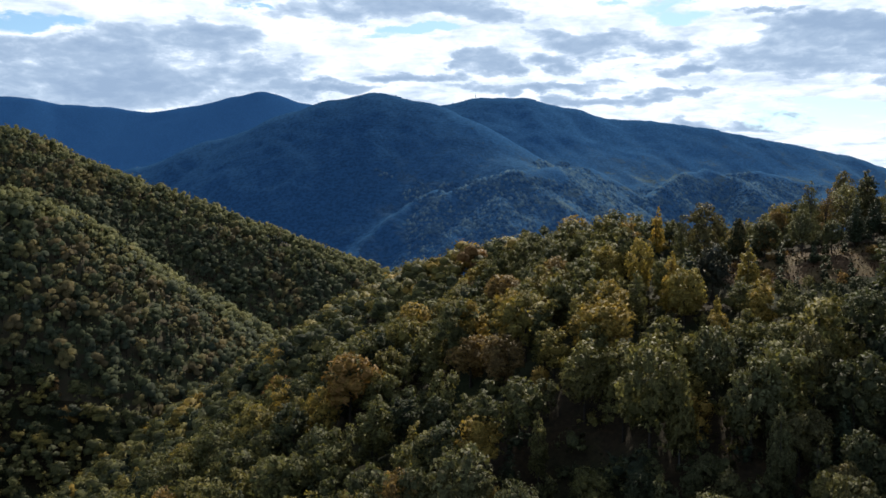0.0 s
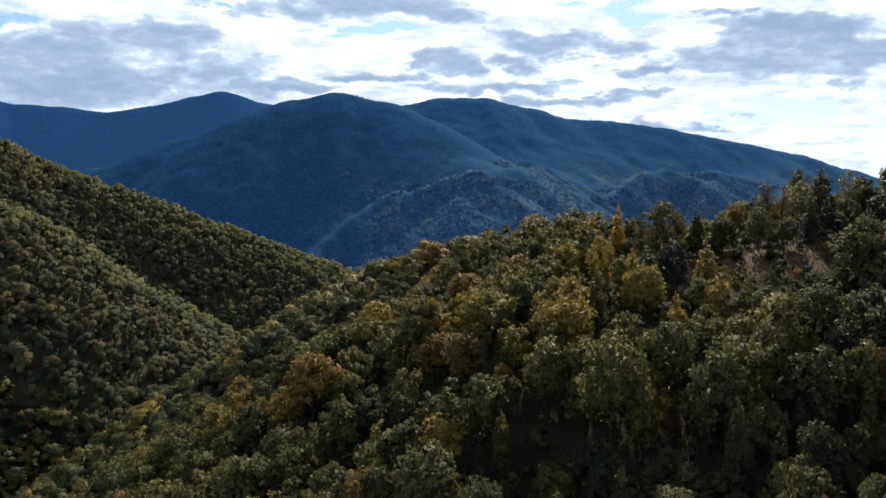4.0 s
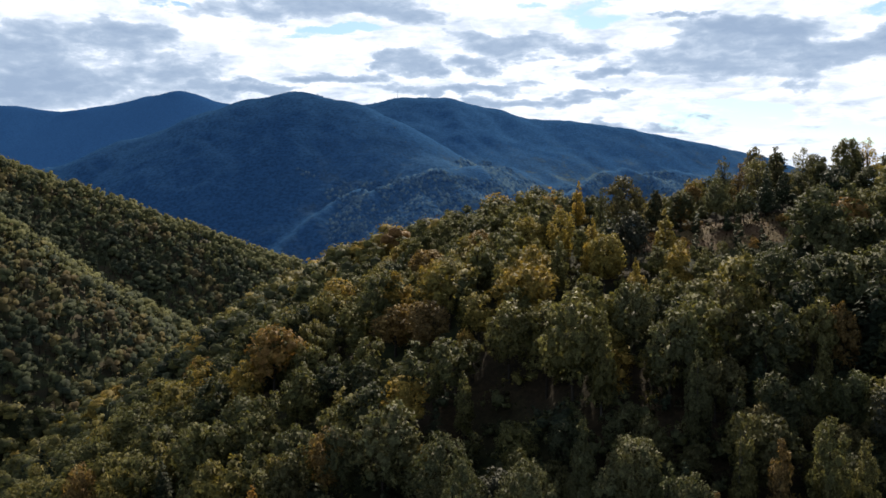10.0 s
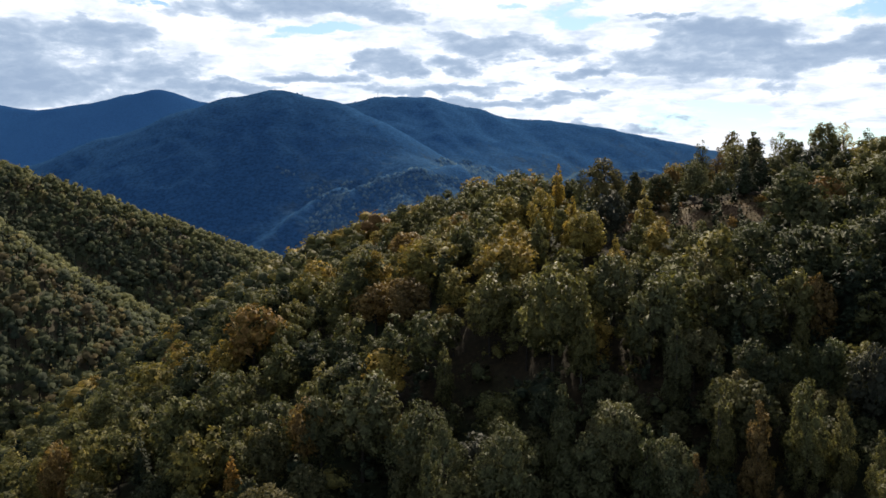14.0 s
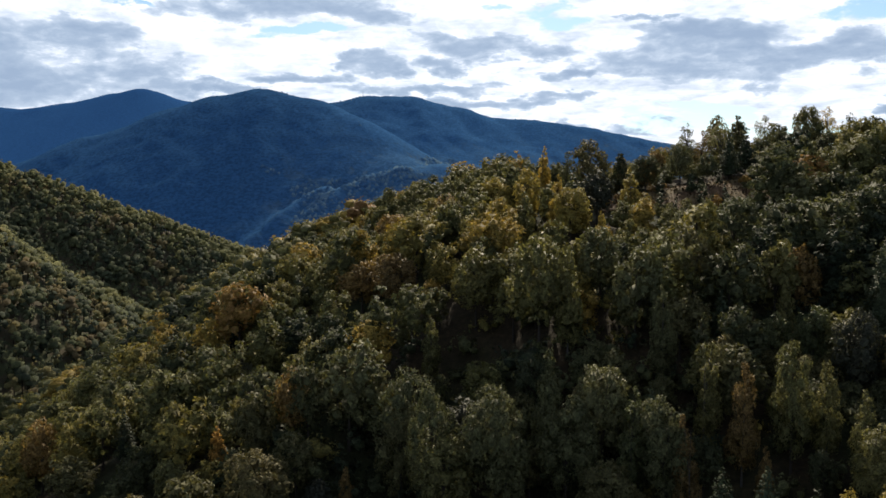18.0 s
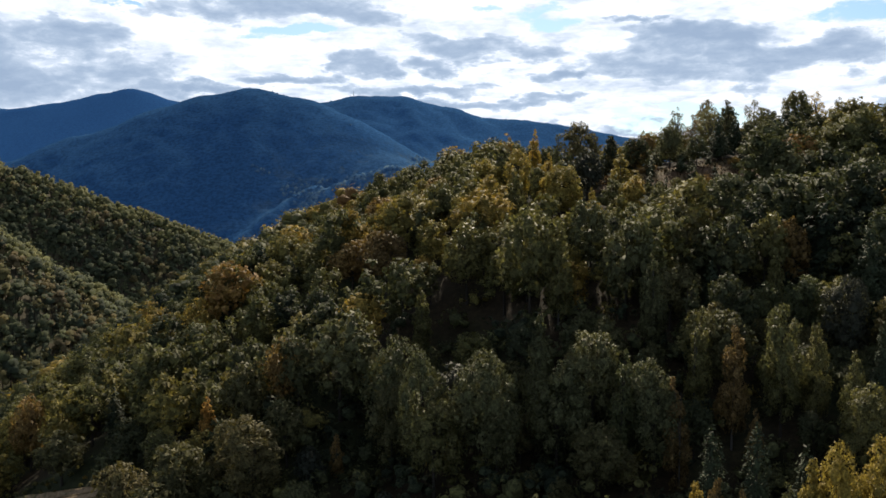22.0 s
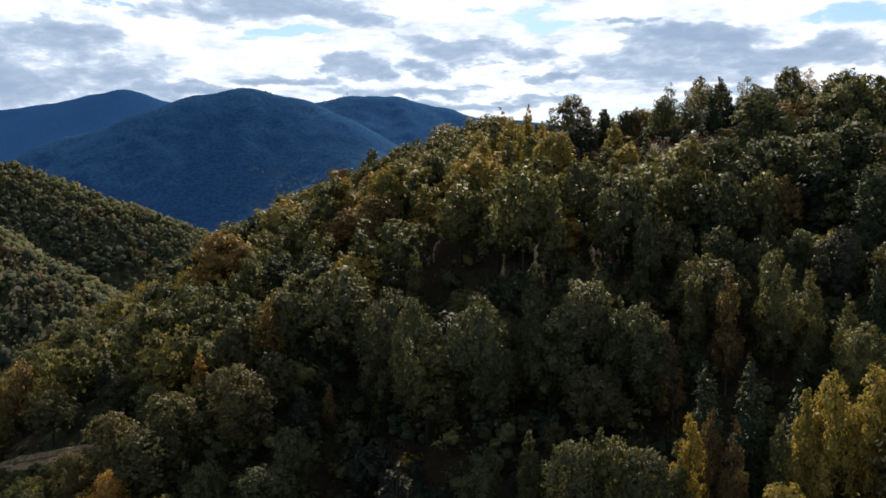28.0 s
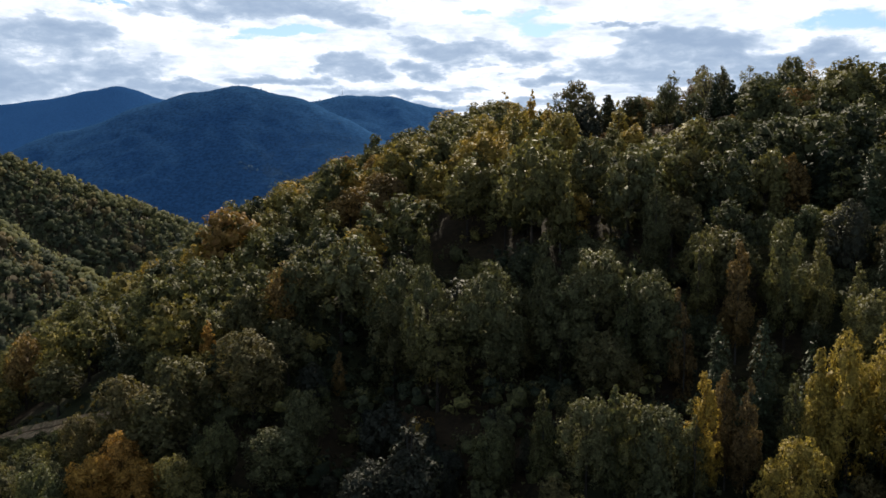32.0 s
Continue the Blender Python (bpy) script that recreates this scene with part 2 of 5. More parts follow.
VALLEY_STOPS = [(0.0, (0.046, 0.056, 0.038)), (0.25, (0.076, 0.086, 0.046)), (0.5, (0.130, 0.130, 0.054)), (0.72, (0.140, 0.124, 0.052)),
                (0.86, (0.136, 0.108, 0.050)), (1.0, (0.112, 0.086, 0.048))]
M_VALLEY = leaf_material("valley_leaves", VALLEY_STOPS, "tint", 0.7, 0.30, 0.02, 0.6)


def bark_material(name, dark, light):
    mat, n, body, out = material(name)
    pos = n.tree.nodes.new("ShaderNodeTexCoord").outputs["Object"]
    grain = n.noise(pos, 7.0, 6.0, 0.65, 1.0).outputs["Fac"]
    n.link(n.ramp(grain, [(0.32, dark), (0.66, light)]), body.inputs["Base Color"])
    body.inputs["Roughness"].default_value = 0.9
    body.inputs["Specular IOR Level"].default_value = 0.1
    bump(n, body, grain, 0.6, 0.04)
    return mat


M_BARK = bark_material("oak_bark", (0.018, 0.015, 0.013), (0.044, 0.037, 0.030))
M_BIRCH = bark_material("birch_bark", (0.030, 0.027, 0.024), (0.085, 0.079, 0.070))


def ground_material():
    """Leaf litter and dark soil under the trees, dry grass in the open."""
    mat, n, body, out = material("forest_floor")
    pos = world_place(n)
    big = n.noise(pos, 0.05, 4.0).outputs["Fac"]
    small = n.noise(pos, 1.6, 6.0, 0.65).outputs["Fac"]
    litter = n.ramp(small, [(0.3, (0.014, 0.011, 0.008)), (0.55, (0.030, 0.022, 0.013)), (0.75, (0.055, 0.038, 0.020))])
    moss = n.ramp(small, [(0.3, (0.012, 0.016, 0.008)), (0.7, (0.032, 0.036, 0.016))])
    n.link(n.mix(n.smooth(big, 0.42, 0.6), litter, moss), body.inputs["Base Color"])
    body.inputs["Roughness"].default_value = 0.95
    body.inputs["Specular IOR Level"].default_value = 0.08
    bump(n, body, small, 0.8, 0.15)
    return mat


STRAW = [(0.3, (0.050, 0.036, 0.018)), (0.6, (0.105, 0.074, 0.034)), (0.8, (0.150, 0.108, 0.050))]
FERN = [(0.3, (0.045, 0.028, 0.016)), (0.7, (0.100, 0.060, 0.032))]


def grass_material(name="dry_grass", one=STRAW, two=FERN):
    mat, n, body, out = material(name)
    pos = world_place(n)
    tuft = n.noise(pos, 2.2, 6.0, 0.7).outputs["Fac"]
    wide = n.noise(pos, 0.12, 3.0).outputs["Fac"]
    straw = n.ramp(tuft, one)
    fern = n.ramp(tuft, two)
    n.link(n.mix(n.smooth(wide, 0.44, 0.56), straw, fern), body.inputs["Base Color"])
    body.inputs["Roughness"].default_value = 0.9
    body.inputs["Specular IOR Level"].default_value = 0.08
    bump(n, body, tuft, 0.8, 0.12)
    return mat


def dirt_material():
    mat, n, body, out = material("dirt_track")
    pos = world_place(n)
    small = n.noise(pos, 3.0, 7.0, 0.65).outputs["Fac"]
    wide = n.noise(pos, 0.5, 3.0).outputs["Fac"]
    dirt = n.ramp(small, [(0.3, (0.10, 0.068, 0.042)), (0.5, (0.20, 0.142, 0.086)), (0.7, (0.33, 0.240, 0.150))])
    n.link(n.mix(n.smooth(wide, 0.5, 0.65), dirt, (0.085, 0.075, 0.038)), body.inputs["Base Color"])
    body.inputs["Roughness"].default_value = 0.95
    body.inputs["Specular IOR Level"].default_value = 0.08
    bump(n, body, small, 0.9, 0.12)
    return mat


def mountain_material(name, shaded_wood, lit_wood, lit_clearing, low=150.0, high=300.0, mottle=0.30):
    """Far wooded slopes with light in their colour: dark shaded wood above and west, paler sunlit wood below, small
    sunlit clearings; the canopy mottled tree by tree.
    """
    mat, n, body, out = material(name)
    pos = world_place(n)
    split = n.tree.nodes.new("ShaderNodeSeparateXYZ")
    n.link(pos, split.inputs[0])
    stand = n.noise(pos, 0.006, 9.0, 0.68).outputs["Fac"]
    field = n.noise(pos, 0.016, 5.0, 0.65, 0.6).outputs["Fac"]
    crowns = n.noise(pos, 0.13, 4.0, 0.65).outputs["Fac"]
    level = n.math("ADD", split.outputs[2], n.math("ADD", n.math("MULTIPLY", n.math("SUBTRACT", stand, 0.5), 380.0), n.math("MULTIPLY", n.math("SUBTRACT", crowns, 0.5), 220.0)))
    # light painted by place: shaded colour above and west, lit below and east
    east = n.smooth(n.math("ADD", split.outputs[0], n.math("MULTIPLY", n.math("SUBTRACT", stand, 0.5), 700.0)), -250.0, 350.0)
    upper = n.math("MAXIMUM", n.smooth(level, low, high), n.math("SUBTRACT", 1.0, east))
    wood = n.mix(upper, lit_wood, shaded_wood)
    clear = n.math("MULTIPLY", n.smooth(field, 0.54, 0.60), n.math("MULTIPLY", east, n.smooth(level, high * 0.9, low)))
    base = n.mix(clear, n.mix(1.0, wood, n.math("ADD", 1.0, n.math("MULTIPLY", east, 0.22)), "MULTIPLY"), lit_clearing)
    shade = n.smooth(crowns, 0.30, 0.70, 1.0 - mottle, 1.0 + mottle)
    n.link(n.mix(1.0, base, shade, "MULTIPLY"), body.inputs["Base Color"])
    body.inputs["Roughness"].default_value = 1.0
    body.inputs["Specular IOR Level"].default_value = 0.0
    bump(n, body, crowns, mottle, 6.0)
    return mat


M_GROUND = ground_material()
M_GRASS = grass_material()
M_SHRUB = grass_material("low_shrubs", [(0.3, (0.040, 0.046, 0.024)), (0.6, (0.064, 0.070, 0.034)), (0.8, (0.090, 0.086, 0.040))], [(0.3, (0.044, 0.040, 0.026)), (0.7, (0.080, 0.064, 0.038))])
M_DIRT = dirt_material()
M_BANK = grass_material("bare_bank")
# the blue haze of distance is mixed into these slope colours
M_MOUNT = mountain_material("hazy_wooded_mountain", (0.027, 0.076, 0.165), (0.039, 0.089, 0.167), (0.090, 0.132, 0.160), 110.0, 260.0, 0.25)
# crowns painted blue for haze, paler than the slopes for sunlit tops
M_FAR_CROWN = leaf_material("hazy_far_crowns", [(0.0, (0.032, 0.080, 0.170)), (0.5, (0.056, 0.110, 0.182)), (1.0, (0.088, 0.138, 0.184))], "island", 0.9, 0.0, 0.0, 0.3)
# farther off, so still more haze blue painted into the base colour
M_FAR = mountain_material("hazy_distant_mountain", (0.022, 0.072, 0.186), (0.030, 0.086, 0.200), (0.046, 0.10, 0.205), 100.0, 420.0, 0.16)


# ---------------------------------------------------------------- the lie of the land
# heights of the near hill, every 45 m from x = -120 (across) and every 52.5 m from y = 0 (rows)
HILL = np.array([
    (30, 35, 38, 42, 48, 57, 60, 51, 39),
    (26, 34, 48, 62, 68, 73, 74, 69, 63),
    (21, 37, 62, 82, 88, 88, 88, 89, 89),
    (12, 35, 66, 89, 101, 106, 105, 104, 100),
    (-1, 30, 67, 83, 90, 97, 103, 102, 91),
    (-5, 32, 69, 80, 70, 74, 87, 90, 74),
    (3, 31, 64, 68, 57, 60, 73, 75, 58),
    (11, 22, 35, 39, 36, 41, 53, 57, 46),
    (4, 4, 5, 6, 7, 13, 24, 30, 25),
], float)
# crests: x, y, height along each ridge, then the steepness of its sides and the roundness of its top
SPUR_A = ([(-420, 330, 215), (-212, 430, 103), (-88, 510, 18), (-40, 540, -15)], 0.80, 30)
SPUR_B = ([(-560, 645, 240), (-320, 650, 148), (-44, 680, 44), (60, 700, 5)], 0.70, 34)
MAIN = ([(-950, 2150, 110), (-748, 2270, 172), (-548, 2270, 243), (-344, 2270, 314), (-263, 2270, 340), (-166, 2270, 357),
         (-63, 2230, 332), (20, 2160, 290), (114, 1990, 190)], 0.68, 90)
SECOND = ([(-150, 2860, 360), (20, 2860, 386), (119, 2860, 407), (245, 2860, 407), (388, 2860, 376), (514, 2860, 342), (640, 2860, 337),
           (820, 2860, 315), (1090, 2860, 265), (1252, 2860, 232), (1410, 2860, 186), (1700, 2860, 100)], 0.52, 60)
BROW = ([(-75, 290, 32), (-52, 275, 52), (-32, 270, 66), (-15.7, 264, 76), (-7.5, 250, 80.5), (0, 242, 84), (7, 238, 87.5), (13, 227, 90.5), (19, 199, 92.6), (24.5, 179, 94.4), (32, 177, 97), (42, 170, 100)], 0.72, 8)
SPURS = [
    ([(-166, 2270, 330), (-215, 2030, 165), (-235, 1880, 65), (-225, 1790, 0)], 0.66, 20),
    ([(-344, 2270, 300), (-420, 2030, 130), (-430, 1860, 10)], 0.60, 25),
    ([(388, 2860, 360), (450, 2550, 220), (520, 2300, 125)], 0.5, 18),
    ([(820, 2860, 305), (860, 2500, 170), (800, 2250, 85), (820, 2000, 20)], 0.66, 10),
    ([(1090, 2860, 250), (1050, 2500, 140), (960, 2200, 50)], 0.50, 14),
    ([(1410, 2860, 180), (1300, 2400, 90)], 0.45, 20),
    ([(162, 1792, 127), (108, 1746, 101), (57, 1708, 70), (9, 1668, 36), (-37, 1625, 3), (-90, 1581, -26)], 0.58, 26),
    ([(-17, 1799, 118), (-56, 1778, 96), (-98, 1726, 66), (-137, 1682, 34), (-165, 1638, 5)], 0.75, 8),
    ([(10, 1769, 109), (78, 1807, 137), (148, 1833, 154), (225, 1895, 163), (300, 2060, 166)], 0.72, 16),
    ([(300, 2060, 166), (376, 2200, 164), (418, 2190, 138), (457, 2160, 104), (484, 2110, 72)], 0.80, 9),
    ([(787, 2266, 113), (769, 2400, 155), (716, 2440, 180), (642, 2390, 167), (553, 2252, 131), (486, 2165, 92)], 0.80, 10),
    ([(1014, 2479, 140), (947, 2516, 169), (857, 2495, 185), (787, 2476, 168)], 0.72, 12),
]
DISTANT = ([(-3600, 4300, 560), (-2446, 4400, 585), (-2170, 4400, 574), (-2003, 4400, 560), (-1865, 4400, 531), (-1643, 4400, 520), (-1422, 4400, 493),
            (-1201, 4400, 526), (-1000, 4400, 570), (-877, 4400, 597), (-786, 4400, 563), (-667, 4400, 536), (-300, 4400, 400), (200, 4400, 260)], 0.40, 40)


def lattice(ix, iy, seed):
    h = (ix.astype(np.int64) * 374761393 + iy.astype(np.int64) * 668265263 + seed * 974711) & 0x7FFFFFFF
    h = ((h ^ (h >> 13)) * 1274126177) & 0x7FFFFFFF
    return ((h ^ (h >> 16)) & 0xFFFF) / 65535.0


def rough_noise(x, y, size, octaves=4, seed=1):
    """Value noise, about -1 to 1."""
    total, gain, sum_gain = 0.0, 1.0, 0.0
    for k in range(octaves):
        u, v = x / size * 2 ** k, y / size * 2 ** k
        iu, iv = np.floor(u), np.floor(v)
        fu, fv = u - iu, v - iv
        fu, fv = fu * fu * (3 - 2 * fu), fv * fv * (3 - 2 * fv)
        a, b = lattice(iu, iv, seed + k), lattice(iu + 1, iv, seed + k)
        c, d = lattice(iu, iv + 1, seed + k), lattice(iu + 1, iv + 1, seed + k)
        total = total + gain * ((a * (1 - fu) + b * fu) * (1 - fv) + (c * (1 - fu) + d * fu) * fv)
        sum_gain += gain
        gain *= 0.5
    return 2 * total / sum_gain - 1


def cubic(p0, p1, p2, p3, t):
    return p1 + 0.5 * t * (p2 - p0 + t * (2 * p0 - 5 * p1 + 4 * p2 - p3 + t * (3 * (p1 - p2) + p3 - p0)))


def near_hill(x, y):
    u = np.clip((x + 120) / 45, 0, 7.999)
    v = np.clip(y / 52.5, 0, 7.999)
    iu, iv = np.floor(u).astype(int), np.floor(v).astype(int)
    fu, fv = u - iu, v - iv
    rows = []
    for k in (-1, 0, 1, 2):
        r = np.clip(iv + k, 0, 8)
        rows.append(cubic(*[HILL[r, np.clip(iu + j, 0, 8)] for j in (-1, 0, 1, 2)], fu))
    return cubic(*rows, fv)


def ridge(x, y, crest, steep, top):
    """A ridge along a crest line: sides of one steepness, a rounded top. Also the distance from the crest."""
    best = np.full(x.shape, -1e9)
    away = np.full(x.shape, 1e9)
    for (ax, ay, az), (bx, by, bz) in zip(crest, crest[1:]):
        t = np.clip(((x - ax) * (bx - ax) + (y - ay) * (by - ay)) / ((bx - ax) ** 2 + (by - ay) ** 2), 0, 1)
        d = np.hypot(x - ax - t * (bx - ax), y - ay - t * (by - ay))
        best = np.maximum(best, az + t * (bz - az) - steep * (np.sqrt(d * d + top * top) - top))
        away = np.minimum(away, d)
    return best, away


def smooth_max(a, b, k):
    h = np.clip(0.5 + 0.5 * (a - b) / k, 0, 1)
    return b + (a - b) * h + k * h * (1 - h)


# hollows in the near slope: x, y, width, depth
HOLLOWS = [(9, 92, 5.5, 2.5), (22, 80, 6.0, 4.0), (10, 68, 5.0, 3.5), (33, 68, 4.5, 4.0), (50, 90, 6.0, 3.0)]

# dells between the stands: x, y, half width, half depth, height of the growth
DELLS = [(13, 68, 12, 6.5, 3.2), (33, 67, 5.5, 5.0, 3.0), (25.5, 65.5, 6, 5, 3.0), (47, 73, 6.5, 7, 4.5), (16, 87, 10, 5, 5.0), (2, 82, 5, 6, 4.5), (-2, 71, 6, 5, 3.5), (48, 80, 5, 6, 5.0)]

# gullies down the flank: their line, width and depth
GULLIES = [([(-4, 205), (-16, 200), (-30, 198), (-50, 203)], 8.0, 11.0), ([(6, 114), (-2, 110), (-9, 108)], 3.6, 5.5), ([(14, 102), (9, 92), (3, 80), (-4, 66)], 4.8, 4.0),
           ([(4, 128), (-10, 126), (-24, 126)], 4.0, 5.0)]

# the dirt track: x, y
TRACK = [(-64.0, 119.0), (-47.0, 115.0), (-38.0, 110.0), (-32.2, 104.2), (-27.7, 100.7), (-24.3, 98.7), (-21.1, 96.5), (-19.3, 95.4)]


def track_distance(x, y):
    d = np.full(np.shape(x), 1e9)
    for (ax, ay), (bx, by) in zip(TRACK, TRACK[1:]):
        t = np.clip(((x - ax) * (bx - ax) + (y - ay) * (by - ay)) / ((bx - ax) ** 2 + (by - ay) ** 2), 0, 1)
        d = np.minimum(d, np.hypot(x - ax - t * (bx - ax), y - ay - t * (by - ay)))
    return d


def gully_at(x, y):
    """Depth of the flank's gullies at x, y."""
    deep = 0.0
    for line, wide, depth in GULLIES:
        d = np.full(np.shape(x), 1e9)
        for (ax, ay), (bx, by) in zip(line, line[1:]):
            t = np.clip(((x - ax) * (bx - ax) + (y - ay) * (by - ay)) / ((bx - ax) ** 2 + (by - ay) ** 2), 0, 1)
            d = np.minimum(d, np.hypot(x - ax - t * (bx - ax), y - ay - t * (by - ay)))
        deep = np.maximum(deep, depth * np.exp(-d * d / (2 * wide * wide)))
    return deep


def land(x, y):
    """Height of the ground at x, y."""
    x, y = np.asarray(x, float), np.asarray(y, float)
    z = smooth_max(near_hill(x, y), ridge(x, y, *BROW)[0], 3.0) + 1.0 * rough_noise(x, y, 14.0, 3, 5)
    for cx, cy, wide, deep in HOLLOWS:
        z = z - deep * np.exp(-((x - cx) ** 2 + (y - cy) ** 2) / (2 * wide * wide))
    z = z - gully_at(x, y)
    beyond = np.clip((y - 420) / 500, 0, 1)
    z = z - 110 * beyond
    for crest, steep, top in (SPUR_A, SPUR_B):
        z = smooth_max(z, ridge(x, y, crest, steep, top)[0] + 2.5 * rough_noise(x, y, 60, 3, 9), 8.0)
    far = (y > 700)
    if np.any(far):
        fx, fy = x[far], y[far]
        h, away = ridge(fx, fy, *MAIN)
        h2, away2 = ridge(fx, fy, *SECOND)
        away = np.minimum(away, away2)
        h = smooth_max(h, h2, 25.0)
        gully = np.clip(away / 260, 0, 1)
        for crest, steep, top in SPURS:
            h = smooth_max(h, ridge(fx + 14 * rough_noise(fx, fy, 180, 3, 31), fy, crest, steep, top)[0], 7.0)
        h = h + gully * np.clip(0.75 + fx / 900, 0.3, 1) * (13 * (1 - 2.4 * np.abs(rough_noise(fx + 60 * rough_noise(fx, fy, 300, 2, 15), fy * 0.40, 210, 3, 17))) - 10 + 9 * rough_noise(fx, fy * 0.7, 75, 3, 23)) + 2.5 * rough_noise(fx, fy, 22, 2, 40)
        h3 = ridge(fx, fy, *DISTANT)[0] + 3.0 * rough_noise(fx, fy, 60, 3, 3)
        h = smooth_max(h, h3, 20.0)
        z[far] = smooth_max(z[far], h, 18.0)
    return z


def height_at(x, y):
    return float(land(np.array([x]), np.array([y]))[0])


# ---------------------------------------------------------------- mesh tools
def mesh_of(name, verts, faces, mats, index=None, tint=None, smooth=False, normals=None):
    """A mesh from arrays: vertices (n, 3) and faces of one size (m, k)."""
    verts, faces = np.asarray(verts, np.float32), np.asarray(faces, np.int32)
    me = bpy.data.meshes.new(name)
    k = faces.shape[1]
    me.vertices.add(len(verts))
    me.vertices.foreach_set("co", verts.ravel())
    me.loops.add(faces.size)
    me.loops.foreach_set("vertex_index", faces.ravel())
    me.polygons.add(len(faces))
    me.polygons.foreach_set("loop_start", np.arange(0, faces.size, k, dtype=np.int32))
    me.polygons.foreach_set("loop_total", np.full(len(faces), k, np.int32))
    for m in mats:
        me.materials.append(m)
    if index is not None:
        me.polygons.foreach_set("material_index", np.asarray(index, np.int32))
    if smooth:
        me.polygons.foreach_set("use_smooth", np.ones(len(faces), bool))
    if tint is not None:
        layer = me.attributes.new("tint", "FLOAT", "POINT")
        layer.data.foreach_set("value", np.asarray(tint, np.float32))
    me.update(calc_edges=True)
    if normals is not None:
        layer = me.attributes.new("custom_normal", "FLOAT_VECTOR", "POINT")
        layer.data.foreach_set("vector", np.asarray(normals, np.float32).ravel())
    return me


def part(name, me, parent, label=""):
    ob = new(name, me)
    ob.parent = parent
    if label:
        ob["label"] = label
    return ob


def tubes(paths, sides=6):
    """Tapered tubes; each path is a list of (x, y, z, radius). Vertices and quads."""
    verts, faces, at = [], [], 0
    ring = np.linspace(0, 2 * math.pi, sides, endpoint=False)
    for path in paths:
        p = np.array(path, float)
        for i, (x, y, z, r) in enumerate(p):
            way = p[min(i + 1, len(p) - 1), :3] - p[max(i - 1, 0), :3]
            way = way / (np.linalg.norm(way) + 1e-9)
            side = np.cross(way, (0.31, 0.95, 0.05))
            side = side / (np.linalg.norm(side) + 1e-9)
            other = np.cross(way, side)
            verts.append(np.array((x, y, z)) + r * (np.cos(ring)[:, None] * side + np.sin(ring)[:, None] * other))
        for i in range(len(p) - 1):
            for j in range(sides):
                a, b = at + i * sides + j, at + i * sides + (j + 1) % sides
                faces.append((a, b, b + sides, a + sides))
        at += len(p) * sides
    return np.vstack(verts), np.array(faces)


# ---------------------------------------------------------------- ground
def make_land():
    inside = np.arange(-33.0, 40.01, 0.26)
    outside = np.arange(44.0, 326.0, 4.0)
    angles = np.radians(np.concatenate([inside, outside]))
    radii = np.concatenate([(0.02, 3.0), np.arange(6, 330, 3.0), np.arange(330, 900, 6.0), np.arange(900, 3300, 14.0), np.arange(3300, 4900, 60.0)])
    a, r = np.meshgrid(angles, radii)
    x, y = r * np.sin(a), r * np.cos(a)
    z = land(x.ravel(), y.ravel()).reshape(x.shape)
    dug = np.clip(1 - (track_distance(x, y) - 2.2) / 2.0, 0, 1)
    z = z - 0.6 * dug
    verts = np.stack([x, y, z], -1).reshape(-1, 3)
    rows, cols = x.shape
    i, j = np.meshgrid(np.arange(rows - 1), np.arange(cols), indexing="ij")
    quad = np.stack([i * cols + j, i * cols + (j + 1) % cols, (i + 1) * cols + (j + 1) % cols, (i + 1) * cols + j], -1).reshape(-1, 4)
    mid_r = radii[i].ravel()
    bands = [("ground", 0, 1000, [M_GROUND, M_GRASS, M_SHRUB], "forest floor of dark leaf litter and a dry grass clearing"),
             ("mountain_slopes", 1000, 3440, [M_MOUNT], "wooded mountain slopes with spurs and gullies, blue haze in their colour"),
             ("distant_mountains", 3440, 9000, [M_FAR], "distant mountain range on the horizon, pale blue haze in its colour")]
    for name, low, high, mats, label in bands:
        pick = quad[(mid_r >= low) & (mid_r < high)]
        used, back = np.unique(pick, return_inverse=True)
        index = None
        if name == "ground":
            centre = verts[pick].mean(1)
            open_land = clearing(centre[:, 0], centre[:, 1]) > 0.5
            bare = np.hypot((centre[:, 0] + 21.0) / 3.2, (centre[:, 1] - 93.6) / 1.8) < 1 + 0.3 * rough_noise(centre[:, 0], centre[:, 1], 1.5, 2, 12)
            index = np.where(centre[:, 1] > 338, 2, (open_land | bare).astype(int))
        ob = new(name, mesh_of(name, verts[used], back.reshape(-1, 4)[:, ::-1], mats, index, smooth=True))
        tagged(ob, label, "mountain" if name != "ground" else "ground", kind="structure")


def clearing(x, y):
    """1 in the open grass below the crest, 0 in the wood."""
    d = np.hypot((x - 59) / 15, (y - 142) / 9)
    d = np.minimum(d, np.hypot((x - 50) / 5, (y - 148) / 6))
    return np.clip(1.5 - d + 0.25 * rough_noise(x, y, 8, 2, 60), 0, 1)


make_land()


